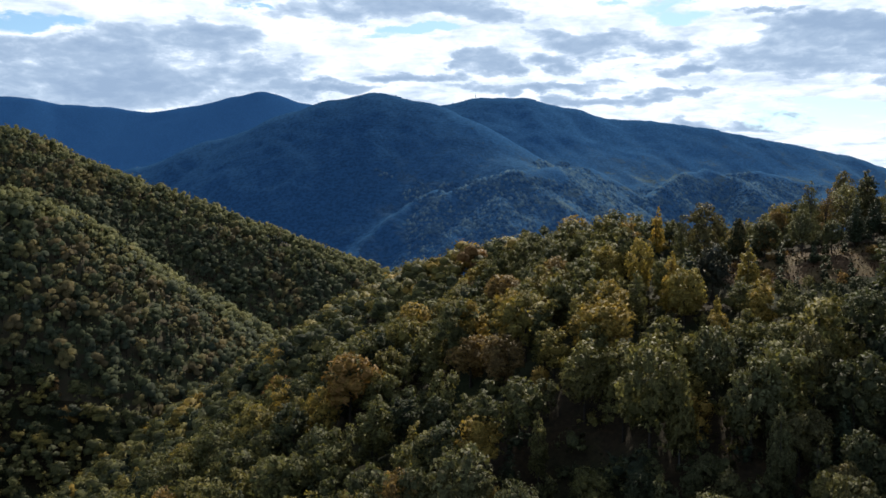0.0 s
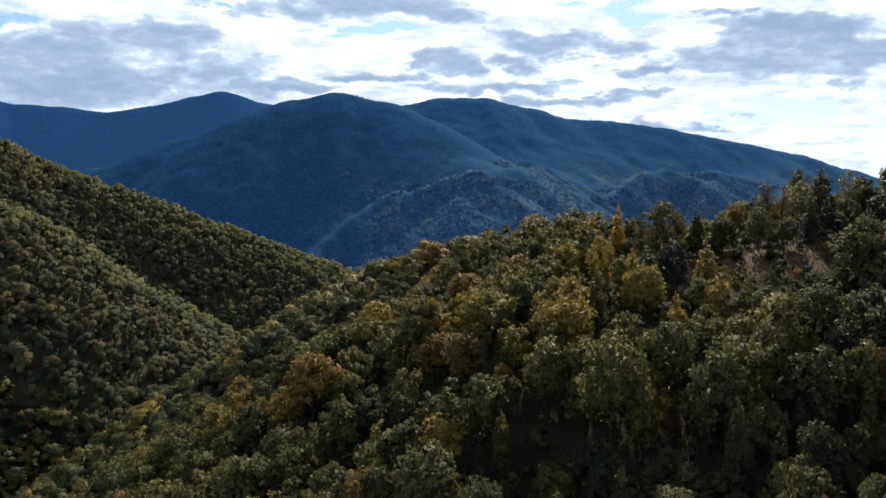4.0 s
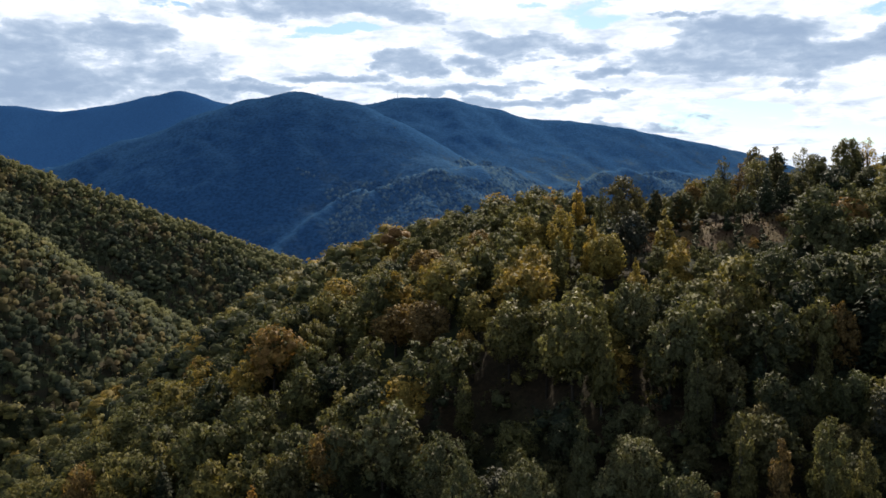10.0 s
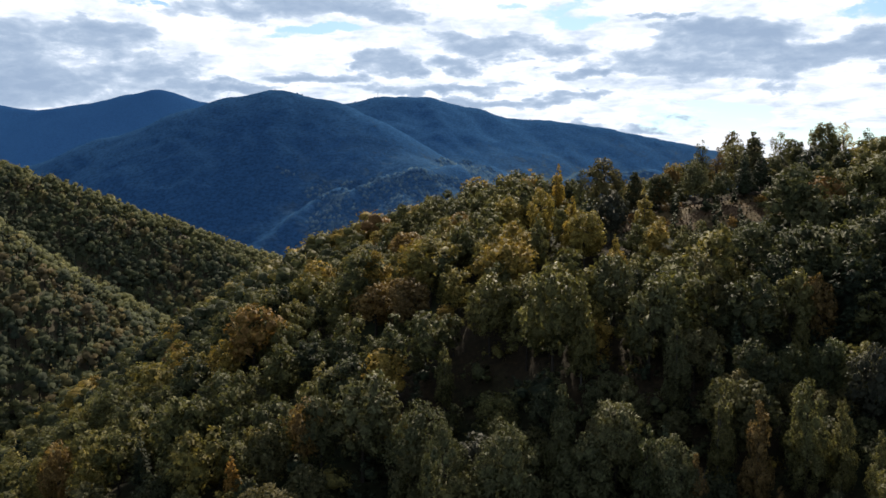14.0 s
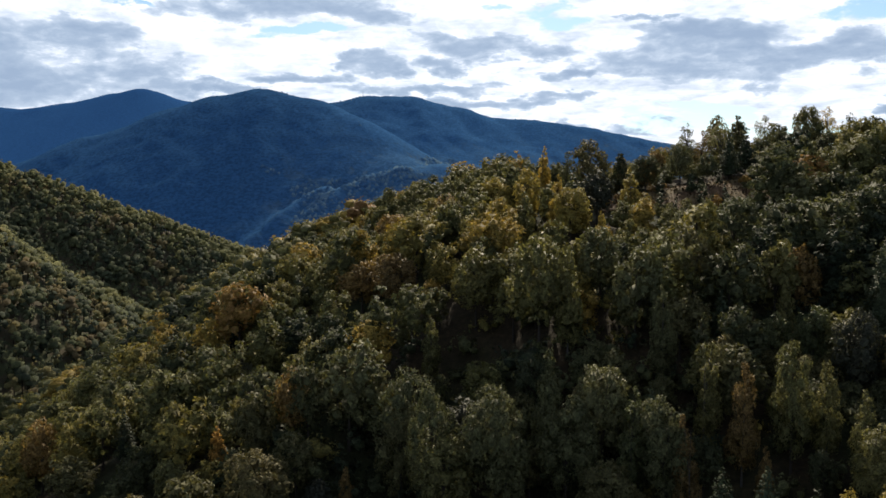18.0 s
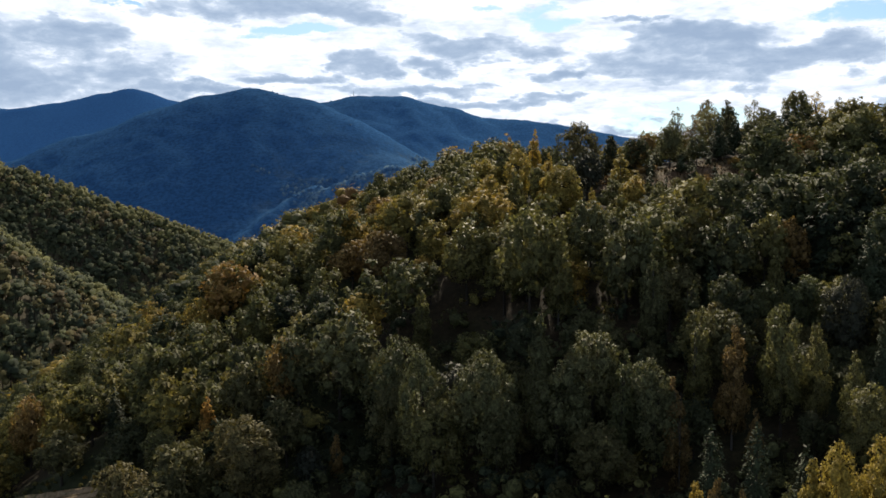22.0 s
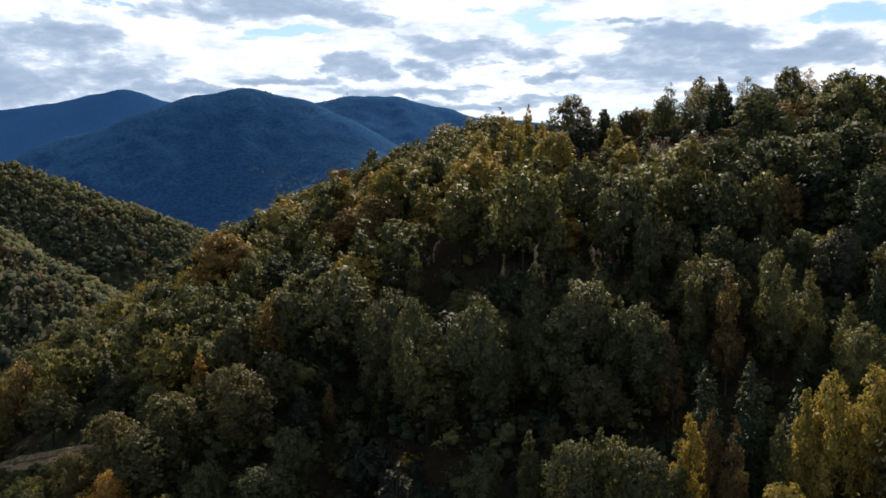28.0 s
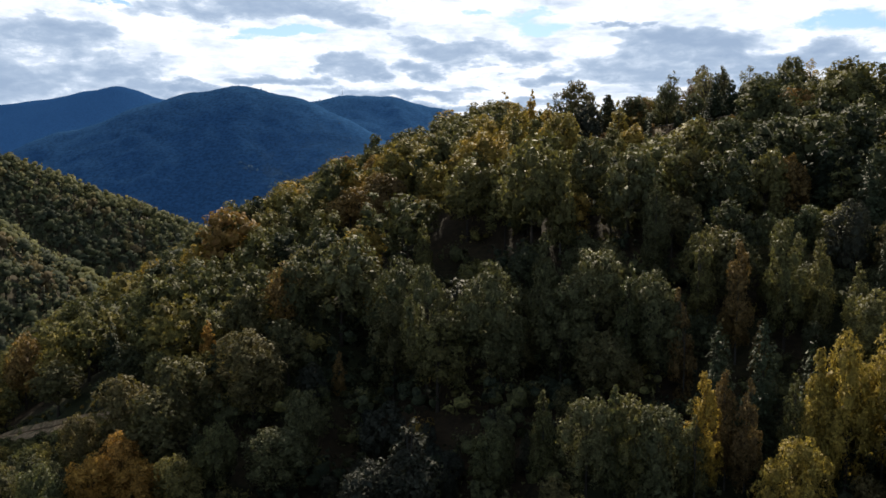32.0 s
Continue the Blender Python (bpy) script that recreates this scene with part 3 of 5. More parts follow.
def make_track():
    """The dirt track: two worn ruts, a raised middle and a low verge."""
    pts = []
    for (ax, ay), (bx, by) in zip(TRACK, TRACK[1:]):
        steps = max(2, int(math.hypot(bx - ax, by - ay) / 0.8))
        pts += [(ax + (bx - ax) * k / steps, ay + (by - ay) * k / steps) for k in range(steps)]
    pts = np.array(pts)
    for _ in range(4):
        pts[1:-1] = (pts[:-2] + 2 * pts[1:-1] + pts[2:]) / 4
    way = np.gradient(pts, axis=0)
    way /= np.linalg.norm(way, axis=1)[:, None]
    side = np.stack([way[:, 1], -way[:, 0]], 1)
    z0 = land(pts[:, 0], pts[:, 1])
    for _ in range(3):
        z0[1:-1] = (z0[:-2] + 2 * z0[1:-1] + z0[2:]) / 4
    across = 0.8 * np.array([-1.9, -1.5, -1.1, -0.75, -0.35, 0.0, 0.35, 0.75, 1.1, 1.5, 2.1, 2.7])
    lift = np.array([-0.35, 0.20, 0.03, -0.09, 0.0, 0.07, 0.0, -0.09, 0.02, 0.05, 0.0, -0.35])
    hang = np.array([0.9, 0.7, 0.4, 0.4, 0.4, 0.4, 0.4, 0.4, 0.4, 0.6, 0.9, 1.0])
    left = np.linalg.norm(pts - pts[-1], axis=1)
    narrow = np.clip(0.04 + left / 11, 0, 1)[:, None] * (1 + 0.14 * rough_noise(pts[:, 0], pts[:, 1], 3.0, 2, 75))[:, None]
    x = pts[:, 0, None] + side[:, 0, None] * across * narrow
    y = pts[:, 1, None] + side[:, 1, None] * across * narrow
    slope = land(x.ravel(), y.ravel()).reshape(x.shape) - z0[:, None]
    z = z0[:, None] + 0.15 - 0.6 * np.clip(1 - left / 5, 0, 1)[:, None] + hang * slope + lift + (0.05 + 0.10 * (across > 1.5)) * rough_noise(x, y, 1.1, 3, 70)
    rows, cols = x.shape
    i, j = np.meshgrid(np.arange(rows - 1), np.arange(cols - 1), indexing="ij")
    quad = np.stack([i * cols + j, i * cols + j + 1, (i + 1) * cols + j + 1, (i + 1) * cols + j], -1).reshape(-1, 4)
    ob = new("dirt_track", mesh_of("dirt_track", np.stack([x, y, z], -1).reshape(-1, 3), quad[:, ::-1], [M_DIRT, M_BANK], ((j.ravel() > 9) | (np.abs(j.ravel() - 5) < 1)).astype(int), smooth=True))
    tagged(ob, "pale rutted dirt track cut into the wooded slope", "track", kind="structure")


make_track()


# ---------------------------------------------------------------- tree shapes
def unit(v):
    return v / (np.linalg.norm(v, axis=-1, keepdims=True) + 1e-9)


def leaf_sprays(rng, place, normal, size, swell):
    """A pointed leaf spray at each place: one triangle each, shaded along the swell of its bough.
    Vertices (n * 3, 3) and their shading normals."""
    n = len(place)
    t = unit(np.cross(normal, rng.normal(size=(n, 3))))
    b = np.cross(normal, t)
    s = size * rng.uniform(0.55, 1.35, (n, 1))
    w = s * rng.uniform(0.45, 0.80, (n, 1))
    b = np.where(np.sum(normal * swell, 1, keepdims=True) > 0, b, -b)
    tri = np.stack([place - t * s * 0.5 + b * w * 0.5, place + t * s * 0.7, place - t * s * 0.35 - b * w * 0.6][::-1], 1)
    return tri.reshape(-1, 3), np.repeat(unit(swell + 0.25 * normal), 3, 0)


def ball(sides, rings):
    """A coarse ball of triangles."""
    verts = [(0, 0, 1.0)]
    for r in range(1, rings):
        a = math.pi * r / rings
        verts += [(math.sin(a) * math.cos(2 * math.pi * (k + 0.5 * r) / sides), math.sin(a) * math.sin(2 * math.pi * (k + 0.5 * r) / sides), math.cos(a)) for k in range(sides)]
    verts.append((0, 0, -1.0))
    faces = [(0, 1 + k, 1 + (k + 1) % sides) for k in range(sides)]
    for r in range(rings - 2):
        o = 1 + r * sides
        for k in range(sides):
            m = (k + 1) % sides
            faces += [(o + k, o + sides + k, o + m), (o + m, o + sides + k, o + sides + m)]
    last = len(verts) - 1
    o = last - sides
    faces += [(o + k, last, o + (k + 1) % sides) for k in range(sides)]
    return np.array(verts), np.array(faces)


def cores(rng, blobs, fill, sides, rings, middle, whole=0.7):
    """The dense inside of each bough: a dented coarse ball. Triangle vertices (n * 3, 3) and shading normals."""
    verts, faces = ball(sides, rings)
    out, ways = [np.zeros((0, 3))], [np.zeros((0, 3))]
    for x, y, z, r in blobs:
        dent = rng.uniform(0.75, 1.05, (len(verts), 1))
        p = verts * dent * r * fill * (1, 1, 0.85) + (x, y, z)
        out.append(p[faces].reshape(-1, 3))
        ways.append(unit(0.55 * verts + whole * unit(p - middle))[faces].reshape(-1, 3))
    return np.vstack(out), np.vstack(ways)


def blob_leaves(rng, blobs, count, size, middle, whole=0.7):
    """Leaf sprays over the outside of a heap of rounded boughs: (x, y, z, radius)."""
    weight = blobs[:, 3] ** 2
    many = count * 5
    pick = rng.choice(len(blobs), many, p=weight / weight.sum())
    way = rng.normal(size=(many, 3))
    way[:, 2] += 0.55
    way = unit(way)
    r = blobs[pick, 3:4] * (1 + rng.normal(0, 0.17, (many, 1)))
    place = blobs[pick, :3] + way * r * np.array((1, 1, 0.9))
    gap = np.linalg.norm(place[:, None] - blobs[None, :, :3], axis=2) / blobs[None, :, 3]
    gap[np.arange(many), pick] = 2.0
    free = np.flatnonzero(gap.min(1) > 0.80)[:count]
    place, way = place[free], way[free]
    n = len(free)
    normal = way * 0.8 + rng.normal(0, 0.40, (n, 3)) + np.array((0, 0, 0.2))
    swell = unit(0.50 * way + whole * unit(place - middle) + 0.60 * rng.normal(size=(n, 3)))
    return leaf_sprays(rng, place, unit(normal), size, swell)


def heap(rng, tall, wide, foot, lumps, buds, spire=False):
    """A crown: boughs spread over a dome or a spire, and leafy heads that bulge from each. Two arrays of (x, y, z, radius)."""
    boughs, heads = [], []
    half = (tall - foot) / 2
    lean = rng.normal(0, 0.05, 2)
    for k in range(lumps):
        up = float(np.clip(1 - 1.8 * (k + 0.5) / lumps + rng.normal(0, 0.10), -0.85, 1))
        a = k * 2.39996 + rng.normal(0, 0.35)
        if spire:
            f = 0.5 + 0.5 * up
            reach = wide * (1 - f) ** 0.48 * min(1, 0.45 + 1.9 * f)
            r = max(0.13 * wide, reach * rng.uniform(0.42, 0.62))
            across = max(reach - 0.55 * r, 0.1) * rng.uniform(0.7, 1.0)
            z = foot + f * (tall - foot) - 0.6 * r
        else:
            r = wide * (rng.uniform(0.24, 0.42) if buds else rng.uniform(0.46, 0.62))
            across = math.sqrt(1 - up * up) * (wide - 0.6 * r) * rng.uniform(0.85, 1.12) * (1.0 if up > -0.3 else 0.85)
            z = foot + half + up * (half - 0.85 * r) * rng.uniform(0.88, 1.0)
        x, y = across * math.cos(a) + lean[0] * (z - foot), across * math.sin(a) + lean[1] * (z - foot)
        boughs.append((x, y, z, r))
        way = unit(np.array((math.cos(a) * (1.1 - abs(up)), math.sin(a) * (1.1 - abs(up)), up + 0.35)))
        for _ in range(buds):
            d = unit(0.70 * way + 0.62 * rng.normal(size=3))
            q = r * rng.uniform(0.24, 0.56)
            c = np.array((x, y, z)) + d * r * rng.uniform(0.65, 1.15)
            heads.append((*c, q))
    boughs.append((lean[0] * half, lean[1] * half, foot + half * (0.8 if spire else 1.0), wide * (0.35 if spire else 0.62)))
    return np.array(boughs), np.array(heads).reshape(-1, 4)


def pine_leaves(rng, tall, wide, foot, count, size):
    """Needle sprays in drooping tiers."""
    f = 1 - np.sqrt(rng.uniform(0, 1, count))
    tiers = 11
    f = (np.floor(f * tiers) + 0.5 + rng.normal(0, 0.5, count)) / tiers
    f = np.clip(f, 0, 1)
    arms = rng.integers(0, 7, count)
    a = arms * 2 * math.pi / 7 + np.floor(f * tiers) * 1.3 + rng.normal(0, 0.3, count)
    r = wide * ((1 - f) ** 0.65 * 0.95 + 0.05) * rng.uniform(0.15, 1.0, count) ** 0.5 * (0.85 + 0.3 * np.sin(arms * 2.1 + f * 17))
    place = np.stack([r * np.cos(a), r * np.sin(a), foot + f * (tall - foot) - 0.12 * r + 0.10 * r * r / wide], 1)
    normal = np.stack([np.cos(a) * 0.4, np.sin(a) * 0.4, np.ones(count)], 1) + rng.normal(0, 0.45, (count, 3))
    swell = unit(np.stack([np.cos(a), np.sin(a), 0.8 + 0 * a], 1) + 0.25 * rng.normal(size=(count, 3)))
    return leaf_sprays(rng, place, unit(normal), size, swell)


def trunk_paths(rng, tall, thick, foot, blobs, slim=False):
    """A tapered, slightly bent stem and limbs that reach into the boughs."""
    bend = rng.normal(0, 0.02 * tall, 2)
    stem = []
    for k in range(6):
        f = k / 5
        stem.append((bend[0] * f * f, bend[1] * f * f, -0.6 + f * (tall * (0.9 if slim else 0.72) + 0.6), thick * (1.25 if k == 0 else 1) * (1 - 0.82 * f)))
    limbs = []
    for x, y, z, r in list(blobs)[:(3 if slim else 6)]:
        z0 = min(max(foot * 0.8, z * 0.45), tall * 0.6)
        f = (z0 + 0.6) / (tall * 0.72 + 0.6)
        limbs.append([(bend[0] * f * f, bend[1] * f * f, z0, thick * 0.42), (x * 0.45, y * 0.45, z0 + (z - z0) * 0.6, thick * 0.26), (x * 0.9, y * 0.9, z, thick * 0.08)])
    return stem, limbs


SHAPES, WIDTHS = {}, {}


def shape(kind, variant, detail):
    """Leaf vertices, stem and limbs of a tree 10 m high, by kind, variant and number of sprays. Built once each."""
    key = (kind, variant, detail)
    if key in SHAPES:
        return SHAPES[key]
    rng = np.random.default_rng([len(kind), ord(kind[0]), variant])
    fine = 2 if detail > 1000 else 1 if detail > 300 else 0
    lumps, buds = ((5, 0), (15, 4), (26, 7))[fine]
    heads = np.zeros((0, 4))
    if kind == "oak":
        wide, foot = rng.uniform(2.7, 3.4), rng.uniform(0.7, 1.8)
        boughs, heads = heap(rng, 9.9, wide, foot, lumps, buds)
    elif kind == "tall":
        wide, foot = rng.uniform(2.2, 2.8), rng.uniform(0.3, 0.9)
        boughs, heads = heap(rng, 10, wide, foot, lumps + 4, buds, variant % 2 == 0)
    elif kind == "airy":
        wide, foot = rng.uniform(2.0, 2.6), rng.uniform(1.5, 2.6)
        boughs, heads = heap(rng, 10, wide, foot, 17, 5, variant % 2 == 0)
    elif kind == "slim":
        wide, foot = rng.uniform(2.0, 2.8), rng.uniform(0.8, 1.8)
        boughs, heads = heap(rng, 10, wide, foot, lumps, buds, True)
    elif kind == "pine":
        wide, foot, boughs = rng.uniform(2.4, 3.0), 1.2, np.zeros((0, 4))
    else:
        wide, foot = rng.uniform(5.5, 8.0), 0.2
        boughs, heads = heap(rng, 9.0, wide, foot, 6, 2)
    # enough spread for the sprays to close over the crown
    size = (0.50, 1.02, 0.95 if kind == "airy" else 1.32)[fine] * math.sqrt(70.0 * wide / max(detail, 120))
    middle = np.array((0, 0, foot + (9.6 - foot) * 0.4))
    if kind == "pine":
        leaves, ways = pine_leaves(rng, 10, wide, foot, detail, size)
        inner = [(0, 0, foot + (10 - foot) * f, wide * 0.62 * (1 - f)) for f in (0.05, 0.2, 0.36, 0.52, 0.68, 0.82)]
        heart, heart_ways = cores(rng, inner, 1.0, 4, 3, middle)
    else:
        whole = 1.0 if fine else 1.5
        leaves, ways = blob_leaves(rng, np.vstack([boughs, heads]), detail, size, middle, whole)
        heart, heart_ways = cores(rng, boughs, (0.66 if kind == "bush" else 0.92, 0.76, 0.30 if kind == "airy" else 0.66)[fine], (5, 4, 5)[fine], 3, middle, whole)
    leaves, ways = np.vstack([leaves, heart]), np.vstack([ways, heart_ways])
    blobs, WIDTHS[(kind, variant)] = boughs, wide
    stem, limbs = trunk_paths(rng, 10, 0.15 if kind == "slim" else 0.22, foot, blobs, kind in ("slim", "pine"))
    SHAPES[key] = (leaves, ways, stem, limbs)
    return SHAPES[key]


# ---------------------------------------------------------------- where the trees stand
def scatter(rng, x0, x1, y0, y1, step):
    """A jittered grid of places."""
    gx, gy = np.meshgrid(np.arange(x0, x1, step), np.arange(y0, y1, step))
    gx = gx + (np.arange(gx.shape[0]) % 2)[:, None] * step / 2
    p = np.stack([gx.ravel(), gy.ravel()], 1)
    return p + rng.uniform(-0.42, 0.42, p.shape) * step


def tint_at(rng, x, y):
    """Autumn colour, 0 dark green to 1 russet, in drifts over the hills, shifted where sun and shade fall."""
    drift = rough_noise(x, y, 45, 3, 81)
    single = rng.normal(0, 0.17, len(x))
    t = 0.34 + 0.20 * drift + single
    flank = np.clip((20 - x - 0.12 * (y - 60)) / 60, 0, 1) * (y < 330)
    crest = np.exp(-((y - 126) / 24) ** 2) * np.clip((x + 15) / 20, 0, 1)
    brow = np.exp(-(ridge(x, y, *BROW)[1] / 16) ** 2) * (x < 12) * (x > -80)
    # painted shade in gullies and at the right, painted sunlight on flank, crest, brow
    t = t - 0.34 * ((x > 0.43 * y) & (y > 95) & (y < 165)) - 0.05 * gully_at(x, y) + np.where(y < 100, 0.0, 0.06) * flank + 0.30 * crest + 0.18 * brow
    t = np.minimum(t, 0.80)
    lone = rng.uniform(0, 1, len(x))
    t = np.where(lone < 0.04, rng.uniform(0.75, 1.0, len(x)), t)
    return np.clip(t, 0.02, 1)


# trees that can be told apart: x, y, height of the top, width of the crown, kind, leaves, label
CREST_TREES = [
    (58.7, 146.5, 107.3, 3.2, "oak", "silver", "grey-green oak alone on the dry clearing"),
    (63.3, 146.0, 105.6, 3.2, "oak", "silver", "small round oak on the dry clearing"),
    (68.5, 149.0, 109.8, 3.8, "pine", "pine", "dark pine at the edge of the clearing"),
    (72.5, 151.0, 108.8, 3.4, "slim", "pine", "dark narrow tree at the edge of the clearing"),
    (54.5, 151.5, 105.0, 3.2, "oak", "russet", "small russet oak at the edge of the clearing"),
    (-17.9, 76.6, 67.2, 4.0, "oak", "amber", "broad orange-leaved tree beside the dirt track"),
    (-20.0, 75.4, 66.0, 4.0, "oak", "amber", "broad orange-leaved tree beside the bank"),
    (-15.6, 74.6, 65.9, 4.0, "oak", "amber", "broad orange-leaved tree beside the bank"),
    (83.3, 175.3, 114.4, 5.5, "tall", "pine", "dark pine on the crest above the clearing"),
    (90.0, 172.0, 113.0, 5.0, "oak", "oak", "tall oak on the crest above the clearing"),
    (80.3, 148.0, 110.0, 5.0, "oak", "pine", "dark spreading pine at the edge of the clearing"),
    (72.0, 160.0, 112.0, 5.0, "airy", "lime", "tall birch turning yellow on the crest"),
    (126.9, 194.9, 114.9, 5.5, "tall", "pine", "dark spreading pine on the crest"),
    (67.6, 165.0, 112.4, 4.6, "airy", "silver", "slender thin-leaved grey tree on the crest"),
    (70.8, 166.0, 111.2, 4.6, "airy", "russet", "slender brown birch on the crest"),
]
CLEARING_TREES = [
    (75.6, 170.0, 113.7, 4.6, "tall", "oak", "tall dark oak on the crest"),
    (79.8, 169.0, 113.9, 5.0, "tall", "oak", "tall dark oak on the crest"),
    (83.8, 167.0, 113.8, 4.6, "airy", "lime", "tall birch turning yellow on the crest"),
    (87.2, 168.0, 111.4, 4.2, "oak", "oak", "tall oak on the crest above the clearing"),
    (91.4, 165.0, 115.9, 5.0, "oak", "lime", "tall yellow-green tree on the crest"),
    (94.6, 167.0, 113.4, 4.6, "tall", "oak", "tall dark oak on the crest"),
    (97.6, 168.0, 116.0, 5.0, "airy", "gold", "tall golden birch on the crest"),
    (100.8, 168.0, 113.2, 4.6, "airy", "lime", "tall birch turning yellow on the crest"),
    (103.8, 170.0, 115.2, 4.6, "airy", "silver", "half-bare grey birch on the crest"),
    (109.9, 172.0, 114.5, 4.6, "oak", "pine", "dark spreading pine on the crest"),
    (113.4, 171.0, 113.0, 4.2, "airy", "lime", "tall birch turning yellow on the crest"),
    (116.4, 168.0, 113.9, 4.2, "airy", "gold", "golden birch at the end of the crest"),
    (62.0, 166.0, 107.0, 3.2, "oak", "russet", "small brown oak on the crest"),
    (78.0, 155.0, 109.0, 3.8, "oak", "oak", "green oak above the clearing"),
    (88.0, 152.0, 110.0, 4.2, "oak", "oak", "green oak above the clearing"),
    (50.1, 152.0, 105.7, 3.2, "slim", "oak", "small dark tree on the crest"),
]
GOLDEN_TREES = [
    (44.6, 152.9, 108.4, 6.2, "oak", "oak", "dark round oak on the crest"),
    (50.1, 152.0, 105.9, 3.6, "slim", "oak", "small dark tree on the crest"),
    (41.4, 156.0, 106.5, 3.4, "airy", "silver", "half-bare grey tree on the crest"),
    (54.2, 151.0, 105.6, 4.4, "oak", "oak", "dark green oak on the crest"),
    (31.3, 142.0, 102.9, 3.8, "tall", "gold", "tall golden-yellow birch standing above the oaks"),
    (27.2, 126.0, 99.0, 3.7, "slim", "lime", "yellow-green birch in front of a golden one"),
    (32.8, 129.5, 101.4, 3.4, "tall", "gold", "golden birch with a full rounded crown"),
    (33.6, 124.2, 99.9, 5.0, "oak", "gold", "golden birch with a full rounded crown"),
    (26.8, 147.0, 101.3, 5.6, "oak", "gold", "golden-brown oak turning in autumn"),
    (45.6, 133.8, 102.6, 3.5, "slim", "gold", "small orange-gold birch beside the clearing"),
    (36.7, 119.5, 96.4, 2.0, "slim", "gold", "small orange-gold sapling in a dark gap"),
    (38.2, 161.5, 107.3, 2.9, "slim", "gold", "thin pale-gold birch on the crest"),
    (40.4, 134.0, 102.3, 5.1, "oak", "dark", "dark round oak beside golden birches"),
    (11.2, 162.2, 95.3, 7.2, "oak", "russet", "golden-brown oak turning in autumn"),
    (20.0, 158.0, 98.6, 6.6, "oak", "russet", "golden-brown oak turning in autumn"),
]
OAK_BAND = [
    (1.4, 93.0, 83.6, 7.4, "oak", "silver", "large grey-green oak with a wide domed crown"),
    (7.2, 88.0, 81.0, 2.4, "oak", "silver", "small grey-green oak with shining leaves"),
    (8.6, 79.0, 81.4, 2.9, "tall", "silver", "upright grey-green oak with shining leaves"),
    (14.1, 77.0, 81.4, 3.7, "oak", "silver", "round grey-green oak with shining leaves"),
    (24.5, 79.2, 83.0, 4.1, "oak", "silver", "round grey-green oak with shining leaves"),
    (20.6, 77.2, 80.5, 4.2, "oak", "silver", "broad grey-green oak with shining leaves"),
    (25.9, 74.8, 81.5, 3.4, "tall", "lime", "upright yellow-green oak with shining leaves"),
    (28.2, 73.0, 81.1, 2.9, "oak", "silver", "round grey-green oak with shining leaves"),
    (29.9, 71.5, 79.6, 1.6, "slim", "russet", "slim brown birch beside grey-green oaks"),
    (9.4, 77.5, 77.7, 5.4, "oak", "lime", "broad low oak turning yellow-green"),
    (14.9, 76.2, 77.3, 3.5, "oak", "silver", "round grey-green oak with shining leaves"),
    (6.2, 84.8, 77.6, 3.0, "oak", "oak", "small green oak in a dark gap"),
    (19.9, 81.0, 84.1, 1.3, "slim", "silver", "thin pale sapling in a dark gap"),
    (11.1, 102.0, 84.7, 2.1, "slim", "lime", "small yellow birch in a dark gap"),
    (15.5, 63.8, 72.9, 1.3, "slim", "lime", "narrow lime-yellow poplar in a dark hollow"),
    (12.7, 65.8, 71.6, 1.5, "slim", "silver", "slim grey-green tree in a dark hollow"),
]
LOWER_TREES = [
    (11.8, 65.2, 70.2, 2.2, "oak", "lime", "small yellow-green oak in a dark hollow"),
    (17.6, 59.8, 73.6, 2.4, "oak", "silver", "pale grey-green oak with shining leaves"),
    (19.4, 59.0, 74.2, 1.6, "slim", "lime", "slim yellow-green birch among pale oaks"),
    (20.9, 58.5, 73.6, 2.6, "oak", "lime", "oak turning gold beside pale oaks"),
    (21.9, 57.2, 73.3, 1.9, "oak", "silver", "pale grey-green oak with shining leaves"),
    (25.5, 58.0, 75.5, 1.2, "slim", "gold", "small yellowing birch below the pines"),
    (24.4, 56.8, 73.3, 1.8, "slim", "lime", "small yellowing birch below the pines"),
    (27.8, 59.2, 75.3, 1.5, "slim", "russet", "small russet birch below the pines"),
    (28.6, 57.8, 74.8, 1.4, "slim", "russet", "small russet birch below the pines"),
    (32.2, 57.5, 75.0, 1.7, "slim", "lime", "slim green birch beside the golden stand"),
    (29.1, 63.3, 77.9, 4.4, "pine", "pine", "dark green pine beside a golden birch stand"),
    (31.6, 61.2, 78.5, 4.6, "pine", "pine", "dark green pine beside a golden birch stand"),
    (33.3, 56.5, 77.0, 2.2, "slim", "gold", "golden birch in a bright yellow stand"),
    (34.9, 55.5, 77.9, 2.7, "tall", "gold", "golden birch in a bright yellow stand"),
    (37.5, 55.3, 78.3, 2.5, "tall", "gold", "golden birch in a bright yellow stand"),
    (29.1, 51.8, 72.5, 2.7, "oak", "gold", "golden oak on the lower slope"),
]
